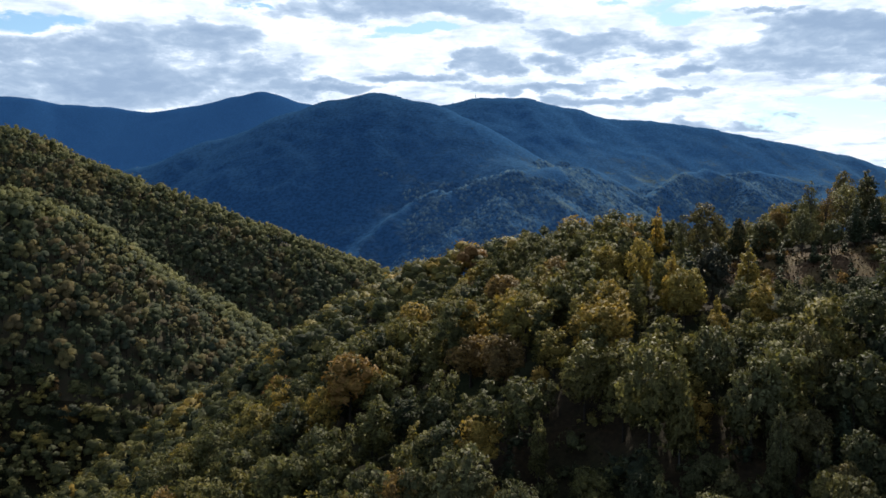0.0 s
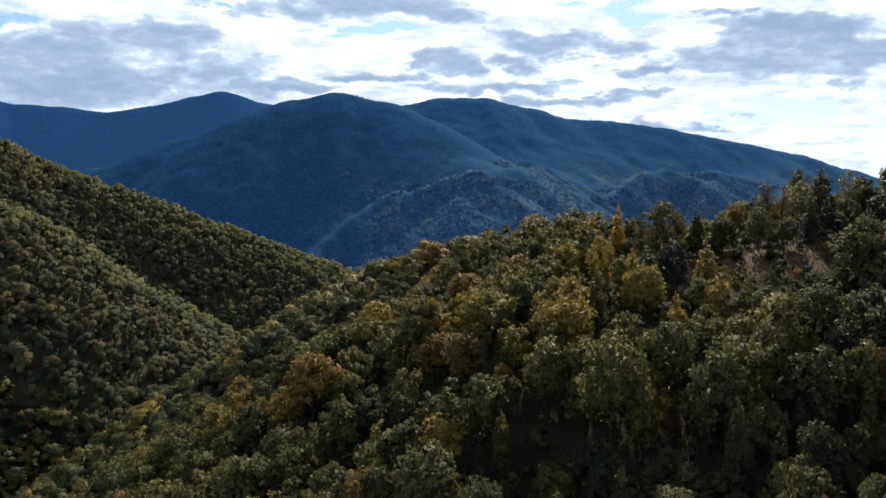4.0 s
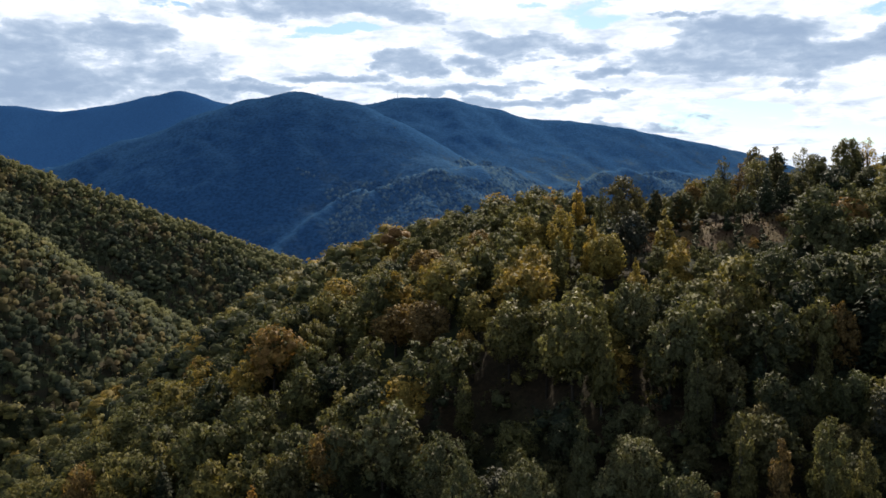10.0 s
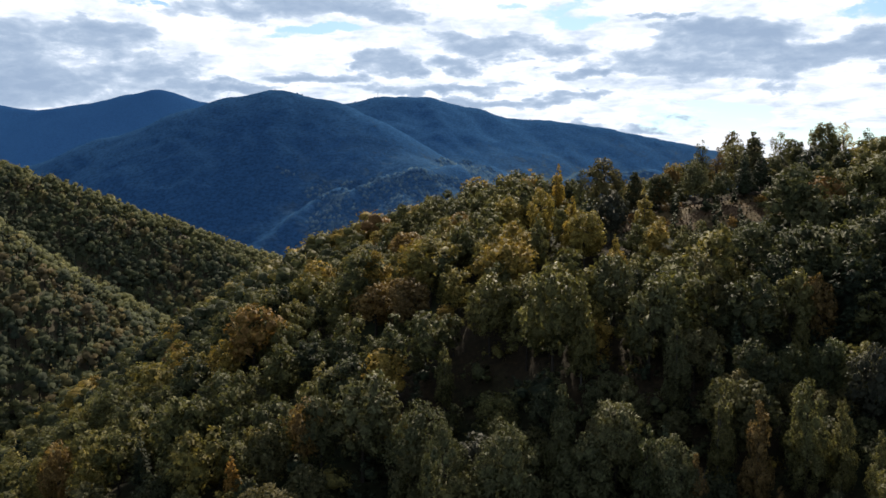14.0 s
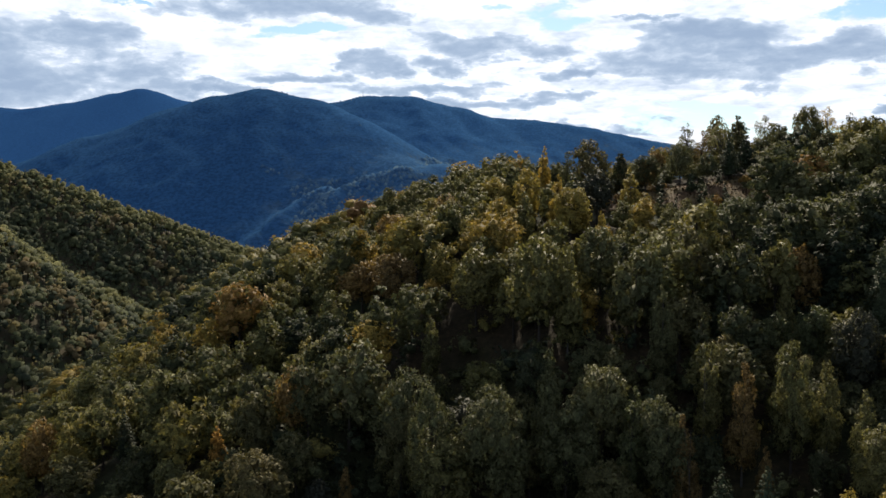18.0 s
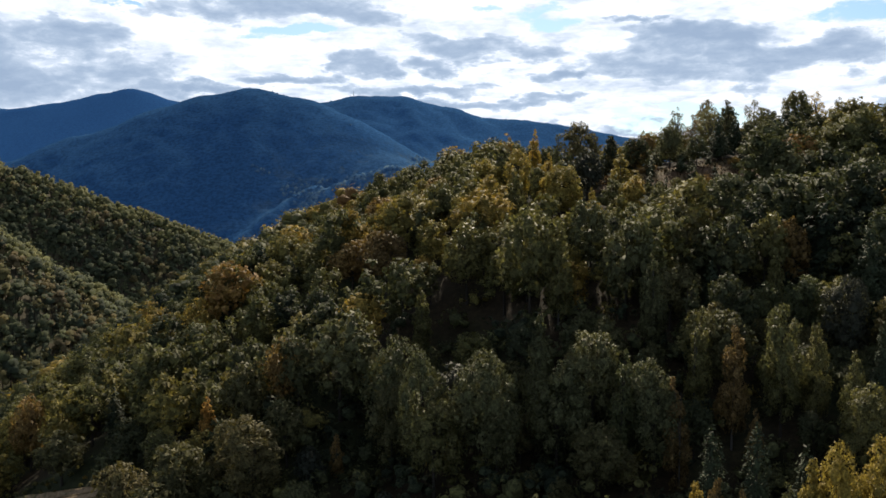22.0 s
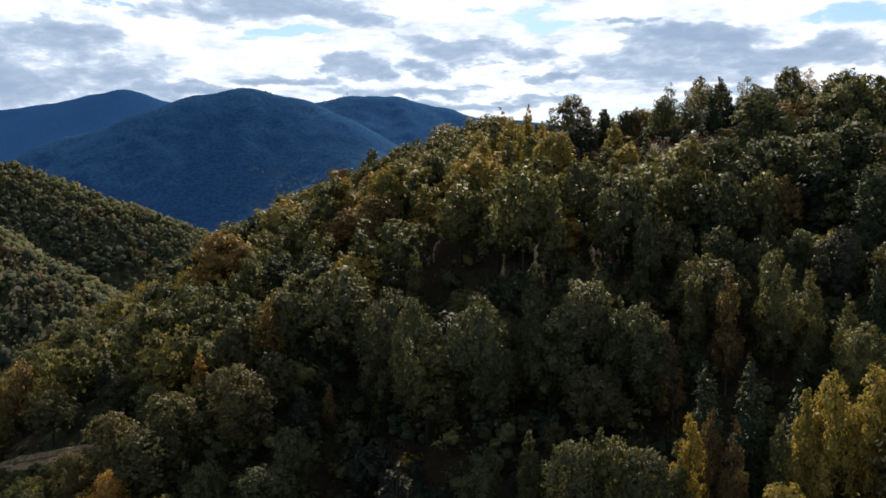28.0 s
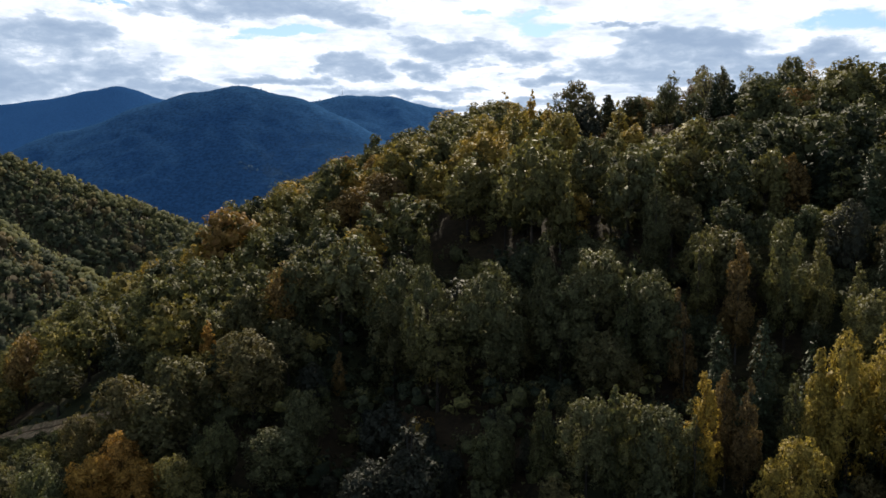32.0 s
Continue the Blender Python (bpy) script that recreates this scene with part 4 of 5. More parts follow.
BANK_TREES = [
    (-2.9, 94.0, 81.1, 3.6, "oak", "oak", "green oak beside a large grey-green one"),
    (-8.4, 93.5, 77.8, 3.6, "oak", "oak", "green oak on the flank of the hill"),
    (-4.4, 94.8, 80.1, 2.4, "oak", "russet", "small brown oak on the flank of the hill"),
    (-23.4, 74.0, 65.4, 3.6, "oak", "lime", "yellow-green oak beside an orange tree"),
    (-12.2, 72.5, 66.4, 4.0, "oak", "lime", "yellow-green oak low on the bank"),
    (-27.5, 76.0, 65.0, 3.4, "oak", "oak", "green oak low on the bank"),
    (-12.4, 94.8, 74.2, 2.2, "slim", "amber", "small orange tree among green oaks"),
    (-7.0, 82.0, 75.1, 6.2, "oak", "oak", "broad dark green oak above the bank"),
    (-16.8, 92.2, 71.8, 3.3, "oak", "lime", "round yellow-green oak above the dirt track"),
    (-21.5, 98.5, 71.2, 4.0, "oak", "oak", "round green oak above the dirt track"),
    (-30.6, 106.8, 68.1, 7.8, "oak", "oak", "broad green oak above the dirt track"),
    (-38.3, 121.0, 69.2, 3.8, "oak", "russet", "russet-brown oak turning in autumn"),
    (-22.7, 84.8, 67.4, 3.6, "oak", "oak", "green oak below the dirt track"),
    (-2.6, 77.0, 70.9, 2.3, "oak", "silver", "small grey-green oak in a dark gap"),
    (-9.8, 74.8, 68.7, 2.2, "oak", "lime", "small yellow-green oak on the bank"),
    (-4.8, 74.0, 68.4, 5.7, "oak", "silver", "broad pale grey-green oak low on the slope"),
    (0.9, 85.0, 72.6, 1.6, "slim", "russet", "pale russet sapling in a dark gap"),
    (51.9, 111.2, 98.5, 5.4, "oak", "silver", "grey-green oak below the clearing"),
    (64.5, 119.0, 101.9, 5.0, "oak", "silver", "grey-green oak below the clearing"),
    (44.2, 95.2, 93.3, 6.8, "oak", "oak", "broad dark green oak with a flat top"),
    (50.5, 97.0, 93.5, 3.8, "oak", "lime", "yellow-green oak with a dense crown"),
    (54.0, 96.5, 92.7, 3.3, "oak", "russet", "brown oak among green ones"),
]
UPPER_TREES = [
    (43.4, 65.0, 80.1, 2.6, "oak", "lime", "yellow-green oak at the edge of a dark hollow"),
    (44.4, 69.2, 82.1, 2.2, "slim", "lime", "slim yellow-green birch at the edge of a dark hollow"),
    (48.3, 71.0, 84.4, 2.7, "pine", "pine", "dark green pine beside a dark hollow"),
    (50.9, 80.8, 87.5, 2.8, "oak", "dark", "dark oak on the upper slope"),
    (36.7, 71.5, 76.9, 1.4, "slim", "russet", "small russet sapling above the pines"),
    (49.5, 92.5, 89.3, 2.5, "slim", "lime", "slim yellow-green birch beside a dark oak"),
    (49.5, 86.8, 87.2, 3.1, "oak", "lime", "yellow-green oak beside a dark hollow"),
    (40.0, 73.2, 85.8, 2.9, "tall", "lime", "tall yellow-green birch beside a dark hollow"),
    (42.9, 72.5, 84.3, 2.8, "slim", "lime", "yellow-green birch beside a dark hollow"),
    (33.4, 76.8, 85.0, 2.3, "slim", "lime", "thin birch with a bare lower trunk"),
    (35.8, 74.0, 84.1, 1.9, "slim", "russet", "thin orange birch beside a dark hollow"),
    (57.6, 87.5, 93.1, 5.3, "pine", "pine", "tall dark pine on the upper slope"),
    (33.1, 86.5, 89.4, 2.4, "slim", "silver", "pale slender tree with shining leaves"),
    (22.6, 96.5, 94.0, 4.7, "oak", "lime", "bright yellow-green oak with a dense crown"),
    (25.2, 94.0, 93.0, 2.7, "slim", "lime", "slim yellow-green birch beside a bright oak"),
    (17.3, 107.8, 92.0, 6.0, "oak", "lime", "golden-green oak with a dense crown"),
    (31.2, 102.0, 95.1, 4.7, "oak", "silver", "grey-green oak with shining leaves"),
    (32.5, 93.2, 92.9, 3.7, "oak", "silver", "grey-green oak turning brown"),
    (42.1, 100.5, 95.1, 4.1, "oak", "oak", "green oak with a rounded crown"),
    (4.2, 133.5, 88.9, 6.8, "oak", "russet", "golden-brown oak turning in autumn"),
    (8.4, 121.2, 90.9, 5.8, "oak", "russet", "golden-brown oak turning in autumn"),
]
NAMED = CREST_TREES + CLEARING_TREES + GOLDEN_TREES + OAK_BAND + LOWER_TREES + BANK_TREES + UPPER_TREES
LEAVES = {"oak": M_OAK, "gold": M_GOLD, "lime": M_LIME, "russet": M_RUSSET, "silver": M_SILVER, "pine": M_PINE, "amber": M_AMBER, "dark": M_SHADE_DARK}
KIND_NAMES = {"airy": "birch_tree", "oak": "oak_tree", "slim": "birch_tree", "tall": "birch_tree", "pine": "pine_tree"}
LABELS = {("oak", "oak"): "green oak with a dense lumpy crown on the slope", ("oak", "lime"): "yellow-green oak with a dense lumpy crown on the slope",
          ("oak", "gold"): "golden-brown oak turning in autumn", ("oak", "russet"): "russet-brown oak turning in autumn",
          ("oak", "silver"): "grey-green oak with pale shining leaves", ("slim", "lime"): "slim yellow-green birch among the oaks",
          ("slim", "gold"): "slim golden birch among the oaks", ("slim", "oak"): "slim dark green tree among the oaks",
          ("slim", "silver"): "slim grey-green tree among the oaks", ("slim", "russet"): "slim orange tree among the oaks",
          ("oak", "dark"): "oak on the lower slope with leaves darkened for shade", ("slim", "dark"): "slim tree on the lower slope with leaves darkened for shade", ("pine", "pine"): "dark green pine among the oaks"}
NEAR_SPRAYS = 2100
TREES = {}


def plant(kind, variant, leaves, m, label, sprays=NEAR_SPRAYS):
    """A tree as a thing of its own: trunk, limbs and crown under an empty at its foot."""
    if (kind, variant, sprays) not in TREES:
        verts, ways, stem, limbs = shape(kind, variant, sprays)
        crown = mesh_of(kind + "_crown", verts, np.arange(len(verts)).reshape(-1, 3), [M_OAK], normals=ways)
        bark = M_BIRCH if kind in ("slim", "airy") else M_BARK
        trunk = mesh_of(kind + "_trunk", *tubes([stem], 7), [bark], smooth=True)
        boughs = [mesh_of(kind + "_limb", *tubes([limb], 4), [bark], smooth=True) for limb in limbs]
        TREES[(kind, variant, sprays)] = (crown, trunk, boughs)
    crown, trunk, boughs = TREES[(kind, variant, sprays)]
    tree = new("pine_tree" if leaves == "pine" else "oak_tree" if leaves == "oak" else KIND_NAMES[kind])
    tree.matrix_basis = m
    tagged(tree, label, "tree", "trees on the near slope")
    stem = part("trunk", trunk, tree)
    for bough in boughs:
        part("limb", bough, stem)
    top = part("crown", crown, tree)
    top.material_slots[0].link = "OBJECT"
    top.material_slots[0].material = LEAVES[leaves]


def clear_of(p):
    """Places that keep off the trees that can be told apart."""
    far = [np.hypot(p[:, 0] - x, p[:, 1] - y) > max(2.2, 0.5 * wide + 1.2) for x, y, _, wide, *_ in NAMED]
    return np.all(far, axis=0)


def tree_pose(rng, x, y, tall, lift=-0.2, broad=0.0):
    turn = rng.uniform(0, 2 * math.pi)
    s = tall / 10
    if broad:
        return Matrix.Translation((x, y, height_at(x, y) + lift)) @ Matrix.Rotation(turn, 4, "Z") @ Matrix.Diagonal((s * broad, s * broad, s, 1))
    return Matrix.Translation((x, y, height_at(x, y) + lift)) @ Matrix.Rotation(turn, 4, "Z") @ Matrix.Diagonal((s * rng.uniform(0.78, 1.02), s * rng.uniform(0.78, 1.02), s, 1))


def in_near_wood(p):
    x, y = p[:, 0], p[:, 1]
    return (x > -0.60 * y - 6 + np.clip(99 - y, 0, 30) * 0.5) & (x < 0.72 * y + 8) & (track_distance(x, y) > 2.6) & (clearing(x, y) < 0.3)


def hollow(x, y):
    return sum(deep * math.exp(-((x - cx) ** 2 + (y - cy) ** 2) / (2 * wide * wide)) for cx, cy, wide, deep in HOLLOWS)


def bank_depth(x, y):
    """How far down the slope below the track a place lies; less than 0 elsewhere."""
    line = np.interp(x, [-47, -38, -32.2, -27.7, -21.1, -12], [115, 110, 104.2, 100.7, 96.5, 97])
    return np.where((x > -50) & (x < -18.6), line - y, -1.0)


def room(x, y, tall):
    """Lower growth in front of the trees that stand out, along the open bank before the track, and on the thin crest."""
    tall = np.array(tall, float)
    for nx, ny, *_ in NAMED:
        front = (ny - y > 0.5) & (ny - y < (13 if ny > 99 else 7)) & (np.abs(x - nx * y / ny) < 3.2)
        tall = np.where(front, np.minimum(tall, (0.50 if ny > 110 else 0.62) * tall + 0.7), tall)
    deep = bank_depth(x, y)
    tall = np.where((deep > 0) & (deep < 24), np.minimum(tall, 0.5 + 0.28 * deep), tall)
    crest = np.clip((y - 138) / 10, 0, 1) * np.clip((x - 34) / 10, 0, 1)
    # the open grass shows over the low growth below it
    below = (x > 0.36 * y) & (x < 0.51 * y) & (y > 108) & (y < 142)
    tall = np.where(below, np.minimum(tall, 1.4 + 0.19 * (138 - y)), tall)
    tall = tall * (1 - 0.07 * gully_at(x, y))
    # dells with low growth between the stands
    for cx, cy, wide, deep, most in DELLS:
        tall = np.where(np.hypot((x - cx) / wide, (y - cy) / deep) < 1, np.minimum(tall, most * (0.7 + 0.06 * tall)), tall)
    return tall * (1 - np.where(x > 62, 0.22, 0.45) * crest)


def near_trees():
    rng = np.random.default_rng(11)
    for x, y, top, wide, kind, leaves, label in NAMED:
        variant = int(rng.integers(0, 5))
        tall = max(top - height_at(x, y) + 0.2, 4.5)
        shape(kind, variant, 5600 if y < 90 else NEAR_SPRAYS)
        plant(kind, variant, leaves, tree_pose(rng, x, y, tall, broad=min(max(wide / (0.205 * WIDTHS[(kind, variant)] * tall), 0.74 if kind == "oak" else 0.56), 1.35)), label, 5600 if y < 90 else NEAR_SPRAYS)
    p = scatter(rng, -75, 100, 44, 93, 3.8)
    p = p[in_near_wood(p)]
    p = p[clear_of(p)]
    tints = tint_at(rng, p[:, 0], p[:, 1])
    for (x, y), t in zip(p, tints):
        kind, leaves, u = "oak", "oak", rng.uniform()
        if t > 0.80 and x < 4:
            leaves = "russet" if u < 0.25 else "gold" if u > 0.95 else "lime"
        elif t > (0.66 if x < 5 else 0.56):
            leaves = "lime"
        elif u < 0.10:
            leaves = "silver"
        # shade of hollows and gullies given as dark leaf colour
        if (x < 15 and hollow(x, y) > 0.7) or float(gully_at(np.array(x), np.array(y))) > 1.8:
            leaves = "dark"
        if u > 0.84:
            kind = "slim"
        if x > 15 and u < 0.05:
            kind, leaves = "pine", "pine"
        tall = rng.uniform(6.0, 10.8) + 2.5 * float(rough_noise(np.array(x), np.array(y), 13, 2, 44)) - 0.4 * hollow(x, y)
        tall = float(room(np.array(x), np.array(y), max(tall, 3.5)))
        # low growth at the foot, much of it in the shade-dark leaves
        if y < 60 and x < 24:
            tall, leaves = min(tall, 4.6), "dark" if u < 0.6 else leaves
        if tall < 2.2:
            continue
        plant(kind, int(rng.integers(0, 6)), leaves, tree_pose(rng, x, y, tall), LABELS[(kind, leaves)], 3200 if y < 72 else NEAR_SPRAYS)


def joined_wood(name, label, p, tall, tints, kinds, detail, rng, variants=5, stems=True, flat=0.0, leaf=None, broad=1.0):
    """Trees past counting, joined into one mesh: crowns and stems."""
    if len(p) == 0:
        return
    z = land(p[:, 0], p[:, 1])
    blocks, colours, swells = [], [], []
    stem_v, stem_f, stem_at = [], [], 0
    for (x, y), z0, h, t, kind in zip(p, z, tall, tints, kinds):
        leaves, ways, _, _ = shape(kind, int(rng.integers(0, variants)), detail)
        a, s = rng.uniform(0, 2 * math.pi), h / 10
        c, d = broad * math.cos(a) * s * rng.uniform(0.9, 1.15), broad * math.sin(a) * s * rng.uniform(0.9, 1.15)
        turn = np.array(((c, -d, 0), (d, c, 0), (0, 0, s)))
        blocks.append(leaves @ turn.T + (x, y, z0 - 0.2))
        colours.append(np.full(len(leaves), t))
        swells.append(ways @ (turn / s).T)
        if stems:
            r = 0.02 * h
            q = np.array([(-r, -r, -0.6), (r, -r, -0.6), (0, r, -0.6), (-r * 0.4, -r * 0.4, h * 0.7), (r * 0.4, -r * 0.4, h * 0.7), (0, r * 0.4, h * 0.7)]) + (x, y, z0)
            stem_v.append(q)
            for i, k in ((0, 1), (1, 2), (2, 0)):
                stem_f += [(stem_at + i, stem_at + k, stem_at + k + 3), (stem_at + i, stem_at + k + 3, stem_at + i + 3)]
            stem_at += 6
    verts = np.vstack(blocks)
    if flat:
        # a closed canopy: crowns shaded partly by the lie of the slope
        lie = unit(np.stack([land(p[:, 0] - 9, p[:, 1]) - land(p[:, 0] + 9, p[:, 1]), land(p[:, 0], p[:, 1] - 9) - land(p[:, 0], p[:, 1] + 9), np.full(len(p), 18.0)], -1))
        swells = [unit(w + flat * v) for w, v in zip(swells, lie)]
    colours, swells = np.concatenate(colours), np.vstack(swells)
    faces = np.arange(len(verts)).reshape(-1, 3)
    index = np.zeros(len(faces), int)
    if stems:
        faces = np.vstack([faces, np.array(stem_f) + len(verts)])
        index = np.concatenate([index, np.ones(len(stem_f), int)])
        verts = np.vstack([verts, *stem_v])
        more = len(verts) - len(colours)
        colours = np.concatenate([colours, np.zeros(more)])
        swells = np.vstack([swells, np.tile(((-0.8, -0.6, 0), (0.8, -0.6, 0), (0, 1, 0)), (more // 3, 1))])
    ob = new(name, mesh_of(name, verts, faces, [leaf or M_FOREST, M_BARK], index, colours, normals=swells))
    tagged(ob, label, "forest", kind="stuff")


def kinds_for(rng, p, tints, slim=0.16, pine=0.03):
    u = rng.uniform(0, 1, len(p))
    kinds = np.where(u < slim, "slim", "oak")
    kinds = np.where(u > 1 - pine, "pine", kinds)
    return kinds, np.where(kinds == "pine", 0.0, tints)


def woods():
    rng = np.random.default_rng(23)
    # upper part of the near hill
    p = scatter(rng, -130, 170, 93, 205, 4.3)
    p = p[in_near_wood(p) & (p[:, 0] > -0.40 * p[:, 1] - 25) & ((p[:, 1] < 184) | (p[:, 0] < 28))]
    p = p[clear_of(p)]
    t = tint_at(rng, p[:, 0], p[:, 1])
    kinds, t = kinds_for(rng, p, t)
    tall = room(p[:, 0], p[:, 1], rng.uniform(6.0, 11.2, len(p)) + 2.0 * rough_noise(p[:, 0], p[:, 1], 14, 2, 44))
    keep = tall > 2.2
    p, tall, t, kinds = p[keep], tall[keep], t[keep], kinds[keep]
    joined_wood("hillside_wood", "mixed oak and birch wood in autumn on the hillside", p, tall, t, kinds, 960, rng, flat=0.2)
    # back of the hill and its tail into the valley
    p = scatter(rng, -215, 120, 205, 345, 5.0)
    p = p[(p[:, 0] > -0.6 * p[:, 1] - 6) & (p[:, 0] < 34)]
    p = p[(ridge(p[:, 0], p[:, 1], *BROW)[1] < 14) | (p[:, 1] < np.interp(p[:, 0], [-75, -32, 0, 34], [300, 280, 250, 205])) | (p[:, 0] < -60)]
    t = tint_at(rng, p[:, 0], p[:, 1])
    kinds, t = kinds_for(rng, p, t)
    joined_wood("valley_wood", "mixed autumn wood running down into the valley", p, rng.uniform(7, 11, len(p)), t, kinds, 90, rng, flat=0.4, broad=1.25)
    # the two wooded spurs across the valley
    p = scatter(rng, -400, 60, 345, 740, 4.7)
    x, y = p[:, 0], p[:, 1]
    p = p[(x > -0.56 * y - 8) & (x < -0.05 * y)]
    # leave out the far sides, which nothing shows
    z = land(p[:, 0], p[:, 1])
    back = land(p[:, 0] * 0.94, p[:, 1] * 0.94)
    p = p[(z - back) > -14]
    t = tint_at(rng, p[:, 0], p[:, 1])
    # tint carries the light: yellow-green sunlit crests, darker green shade and brown drifts below
    away = np.minimum(ridge(p[:, 0], p[:, 1], *SPUR_A)[1], ridge(p[:, 0], p[:, 1], *SPUR_B)[1])
    top = np.clip(1.2 - away / 42 + 0.4 * rough_noise(p[:, 0], p[:, 1], 40, 2, 98), 0, 1)
    below = np.where(rng.uniform(0, 1, len(p)) < 0.22 + 0.7 * rough_noise(p[:, 0], p[:, 1], 45, 2, 99), rng.uniform(0.68, 1.0, len(p)), rng.uniform(0.0, 0.32, len(p)))
    t = np.where(rng.uniform(0, 1, len(p)) < top, rng.normal(0.44, 0.10, len(p)), below)
    t = np.clip(t, 0.02, 1)
    kinds, t = kinds_for(rng, p, t, 0.3, 0.04)
    joined_wood("valley_side_wood", "autumn wood in green and brown on the steep spurs across the valley", p, rng.uniform(7.0, 13.0, len(p)), t, kinds, 40, rng, flat=0.9, leaf=M_VALLEY, broad=1.0)


def undergrowth():
    """Low bushes between the trees."""
    rng = np.random.default_rng(37)
    for y0, y1, step, detail in ((44, 96, 3.4, 110), (96, 172, 5.2, 80)):
        p = scatter(rng, -80, 120, y0, y1, step)
        deep = bank_depth(p[:, 0], p[:, 1])
        p = p[in_near_wood(p) & ((deep < 0) | (deep > 20)) & ~((p[:, 0] > 0.36 * p[:, 1]) & (p[:, 0] < 0.51 * p[:, 1]) & (p[:, 1] > 130) & (p[:, 1] < 147))]
        t = np.clip(tint_at(rng, p[:, 0], p[:, 1]) - 0.16, 0.02, 1)
        joined_wood("undergrowth", "low dark bushes and saplings under the trees", p, rng.uniform(2.2, 4.3, len(p)), t, ["bush"] * len(p), detail, rng, stems=False)
    # scrub on the open bank below the track
    p = scatter(rng, -50, -12, 74, 116, 2.1)
    deep = bank_depth(p[:, 0], p[:, 1])
    bare = rough_noise(p[:, 0], p[:, 1], 7, 2, 91)
    p = p[(deep > 2.9) & (deep < 22) & ((deep > 7) | (bare > -0.3)) & (np.hypot((p[:, 0] + 21.0) / 3.0, (p[:, 1] - 93.6) / 1.7) > 1)]
    # and tufts along the edges of the track
    edge = scatter(rng, -50, -14, 92, 119, 0.85)
    gap = track_distance(edge[:, 0], edge[:, 1])
    edge = edge[(((gap > 1.3) & (gap < 4.0)) | (gap < 0.25)) & (rng.uniform(0, 1, len(edge)) < 0.42)]
    p = np.vstack([p, edge])
    deep = np.maximum(bank_depth(p[:, 0], p[:, 1]), 0)
    t = np.clip(tint_at(rng, p[:, 0], p[:, 1]) - 0.05, 0.02, 1)
    joined_wood("bank_scrub", "green and brown scrub on the open bank below the track", p, np.clip(rng.uniform(0.7, 1.3, len(p)) * (0.5 + 0.2 * deep), 0.35, 2.6), t, ["bush"] * len(p), 330, rng, stems=False)


def clearing_growth():
    """Dark junipers and pale tufts on the open grass."""
    rng = np.random.default_rng(71)
    spots = scatter(rng, 46, 74, 134, 153, 3.6)
    spots = spots[clearing(spots[:, 0], spots[:, 1]) > 0.35]
    verts, ways, stem, limbs = shape("slim", 2, 420)
    low = mesh_of("juniper", verts * (0.75, 0.75, 1.0) - (0, 0, 1.6), np.arange(len(verts)).reshape(-1, 3), [M_PINE], normals=ways)
    for x, y in spots[rng.permutation(len(spots))[:16]]:
        bush = new("juniper_bush", low)
        s = rng.uniform(0.24, 0.46)
        bush.matrix_basis = Matrix.Translation((x, y, height_at(x, y) - 0.05)) @ Matrix.Rotation(rng.uniform(0, 6.28), 4, "Z") @ Matrix.Diagonal((s * 1.15, s * 1.15, s, 1))
        tagged(bush, "small dark juniper on the dry grass clearing", "bush", "junipers on the clearing")
    low = scatter(rng, 42, 78, 126, 154, 2.3)
    low = low[(clearing(low[:, 0], low[:, 1]) > 0.2) & (rough_noise(low[:, 0], low[:, 1], 5, 2, 33) > 0.12)]
    tint = np.where(rng.uniform(0, 1, len(low)) < 0.45, rng.uniform(0.9, 1.0, len(low)), rng.uniform(0.02, 0.25, len(low)))
    joined_wood("clearing_scrub", "low green and russet scrub over the dry clearing", low, rng.uniform(0.6, 1.7, len(low)), tint, ["bush"] * len(low), 305, rng, stems=False)
    # grass and bracken tufts
    p = scatter(rng, 40, 80, 128, 158, 0.55)
    p = p[clearing(p[:, 0], p[:, 1]) > 0.3]
    z = land(p[:, 0], p[:, 1])
    place = np.stack([p[:, 0], p[:, 1], z + 0.12], 1)
    up = unit(rng.normal(0, 1.0, (len(p), 3)) * (1, 1, 0.15))
    verts, ways = leaf_sprays(rng, place, up, 0.34, unit(np.array((0, 0, 1.0)) + 0.3 * rng.normal(size=(len(p), 3))))
    ob = new("grass_tufts", mesh_of("grass_tufts", verts, np.arange(len(verts)).reshape(-1, 3), [M_GRASS], normals=ways))
    tagged(ob, "dry straw and bracken tufts on the clearing", "grass", kind="stuff")


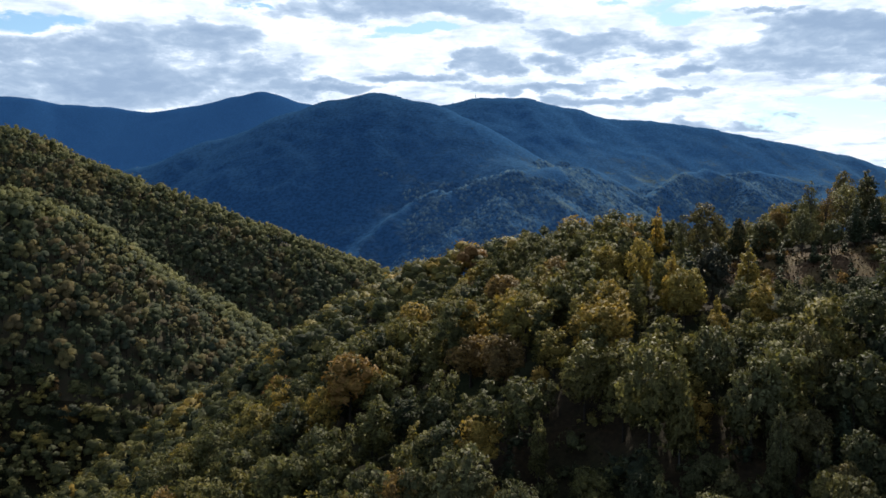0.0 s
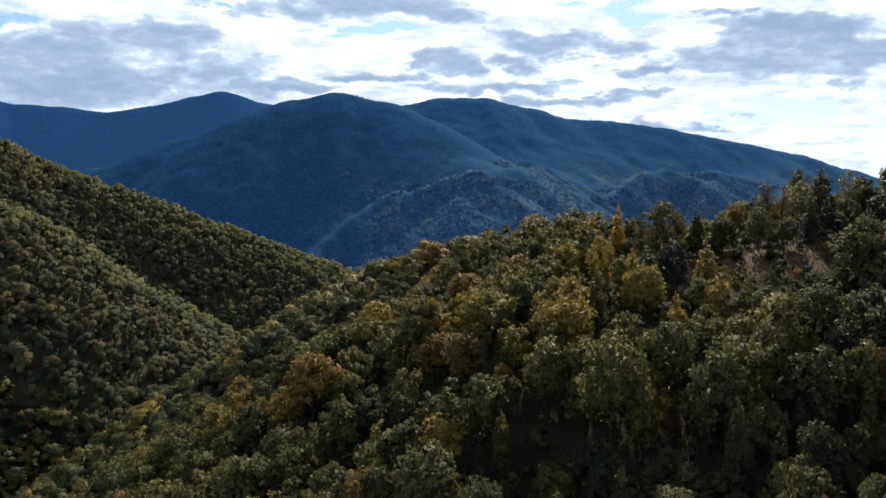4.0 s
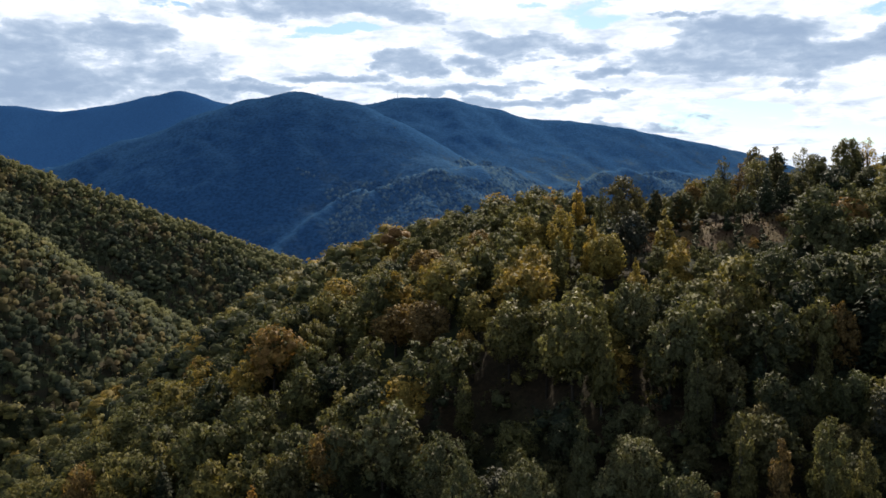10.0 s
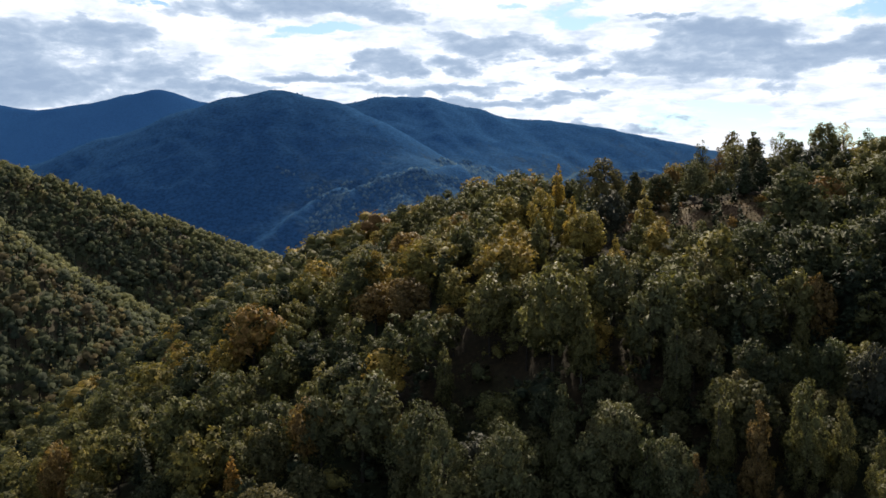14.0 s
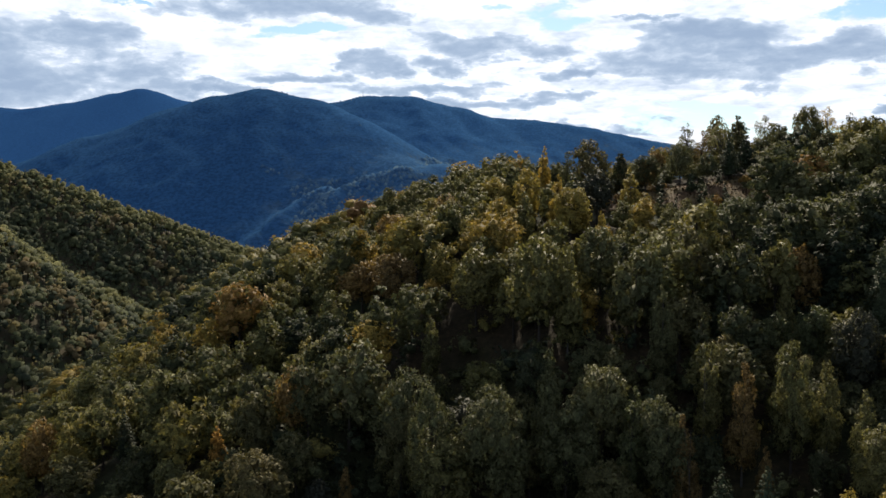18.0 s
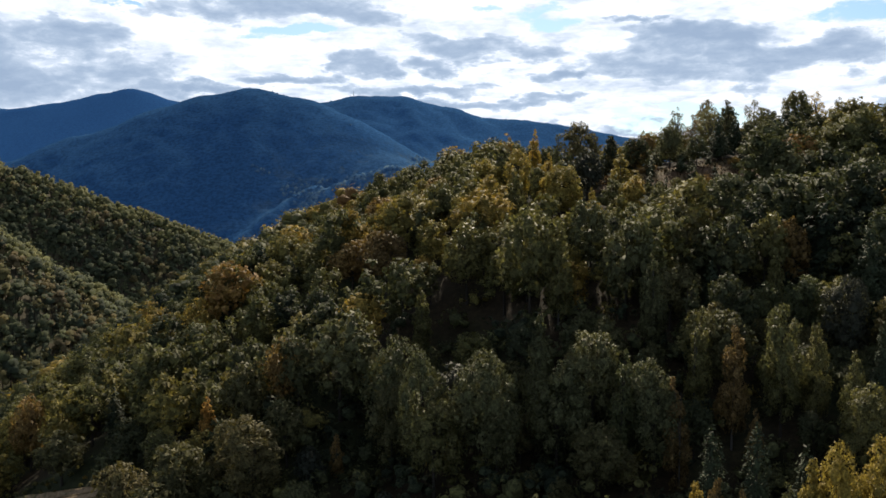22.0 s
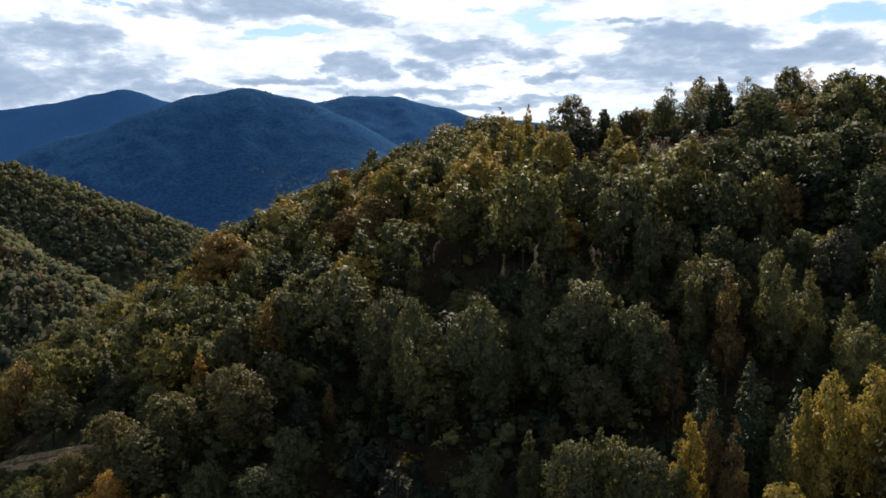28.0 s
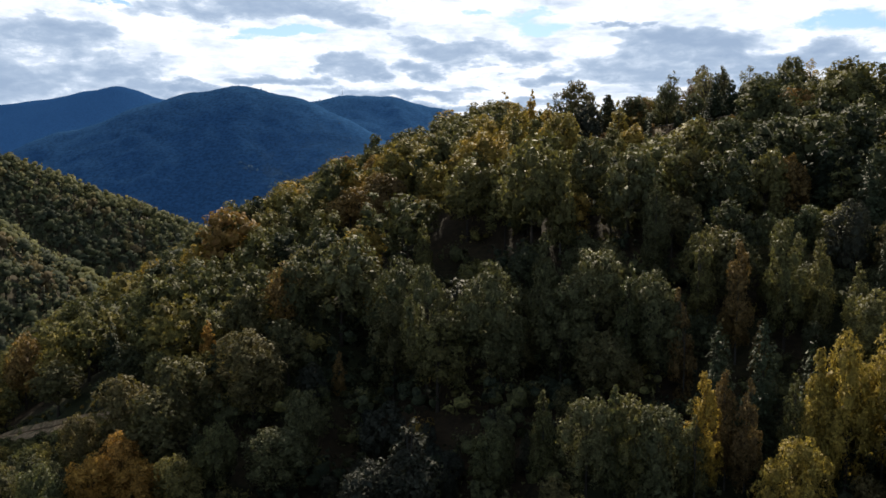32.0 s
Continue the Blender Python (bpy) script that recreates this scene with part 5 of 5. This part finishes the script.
def far_wood():
    """Crowns on the lower slopes of the far mountain."""
    rng = np.random.default_rng(53)
    p = scatter(rng, -800, 1250, 1180, 2500, 7.6)
    x, y = p[:, 0], p[:, 1]
    z = land(x, y)
    front = land(x * 0.97, y * 0.97)
    keep = (x > -0.06 * y + 100 * rough_noise(x, y, 130, 2, 8)) & (x < 0.56 * y) & (z < 150 + 110 * rough_noise(x, y, 160, 3, 7)) & (z > front - 6) & (rough_noise(x, y, 60, 3, 77) > -0.45)
    p, z = p[keep], z[keep]
    rim = []
    for crest, steep, top in (MAIN, SECOND):
        for (ax, ay, az), (bx, by, bz) in zip(crest, crest[1:]):
            count = int(math.hypot(bx - ax, by - ay) / 9)
            f = rng.uniform(0, 1, (count, 1))
            rim.append(np.array((ax, ay)) + f * np.array((bx - ax, by - ay)) + rng.normal(0, 6, (count, 2)))
    rim = np.vstack(rim)
    p = np.vstack([p, rim])
    z = np.concatenate([z, land(rim[:, 0], rim[:, 1]) + rng.uniform(-3.5, 2.0, len(rim))])
    lie = unit(np.stack([land(p[:, 0] - 12, p[:, 1]) - land(p[:, 0] + 12, p[:, 1]), land(p[:, 0], p[:, 1] - 12) - land(p[:, 0], p[:, 1] + 12), np.full(len(p), 24.0)], -1))
    verts, faces = ball(4, 2)
    n = len(p)
    r = rng.uniform(3.6, 7.2, (n, 1, 1))
    r[-len(rim):] *= 0.55
    turn = rng.uniform(0, 2 * math.pi, n)
    c, s = np.cos(turn)[:, None], np.sin(turn)[:, None]
    base = np.stack([verts[:, 0] * c - verts[:, 1] * s, verts[:, 0] * s + verts[:, 1] * c, np.broadcast_to(verts[:, 2], (n, len(verts)))], -1)
    dent = rng.uniform(0.75, 1.2, (n, len(verts), 1))
    place = base * dent * r * np.array((1, 1, 0.9)) + np.stack([p[:, 0], p[:, 1], z - 2.2], -1)[:, None]
    quads = (faces[None] + (np.arange(n) * len(verts))[:, None, None]).reshape(-1, 3)
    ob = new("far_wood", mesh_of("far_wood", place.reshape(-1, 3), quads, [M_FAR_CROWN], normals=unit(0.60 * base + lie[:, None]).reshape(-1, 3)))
    tagged(ob, "wood on the far lower slopes, blue haze in its colour", "forest", kind="stuff")


near_trees()
woods()
clearing_growth()
far_wood()
undergrowth()


def mast():
    """A slim lattice mast on the far crest."""
    x, y = 102.0, 2860.0
    z = height_at(x, y)
    paths = [[(dx, dy, -2, 0.25), (dx * 0.2, dy * 0.2, 14, 0.18)] for dx, dy in ((-1, -1), (1, -1), (0, 1))]
    paths += [[(0, 0, 13, 0.2), (0, 0, 21, 0.12)]]
    mat, n, body, out = material("mast_steel")
    body.inputs["Base Color"].default_value = (0.25, 0.26, 0.28, 1)
    body.inputs["Metallic"].default_value, body.inputs["Roughness"].default_value = 0.6, 0.5
    ob = new("radio_mast", mesh_of("radio_mast", *tubes(paths, 4), [mat]))
    ob.location = (x, y, z)
    tagged(ob, "slim grey steel radio mast on the far crest", "mast")


mast()
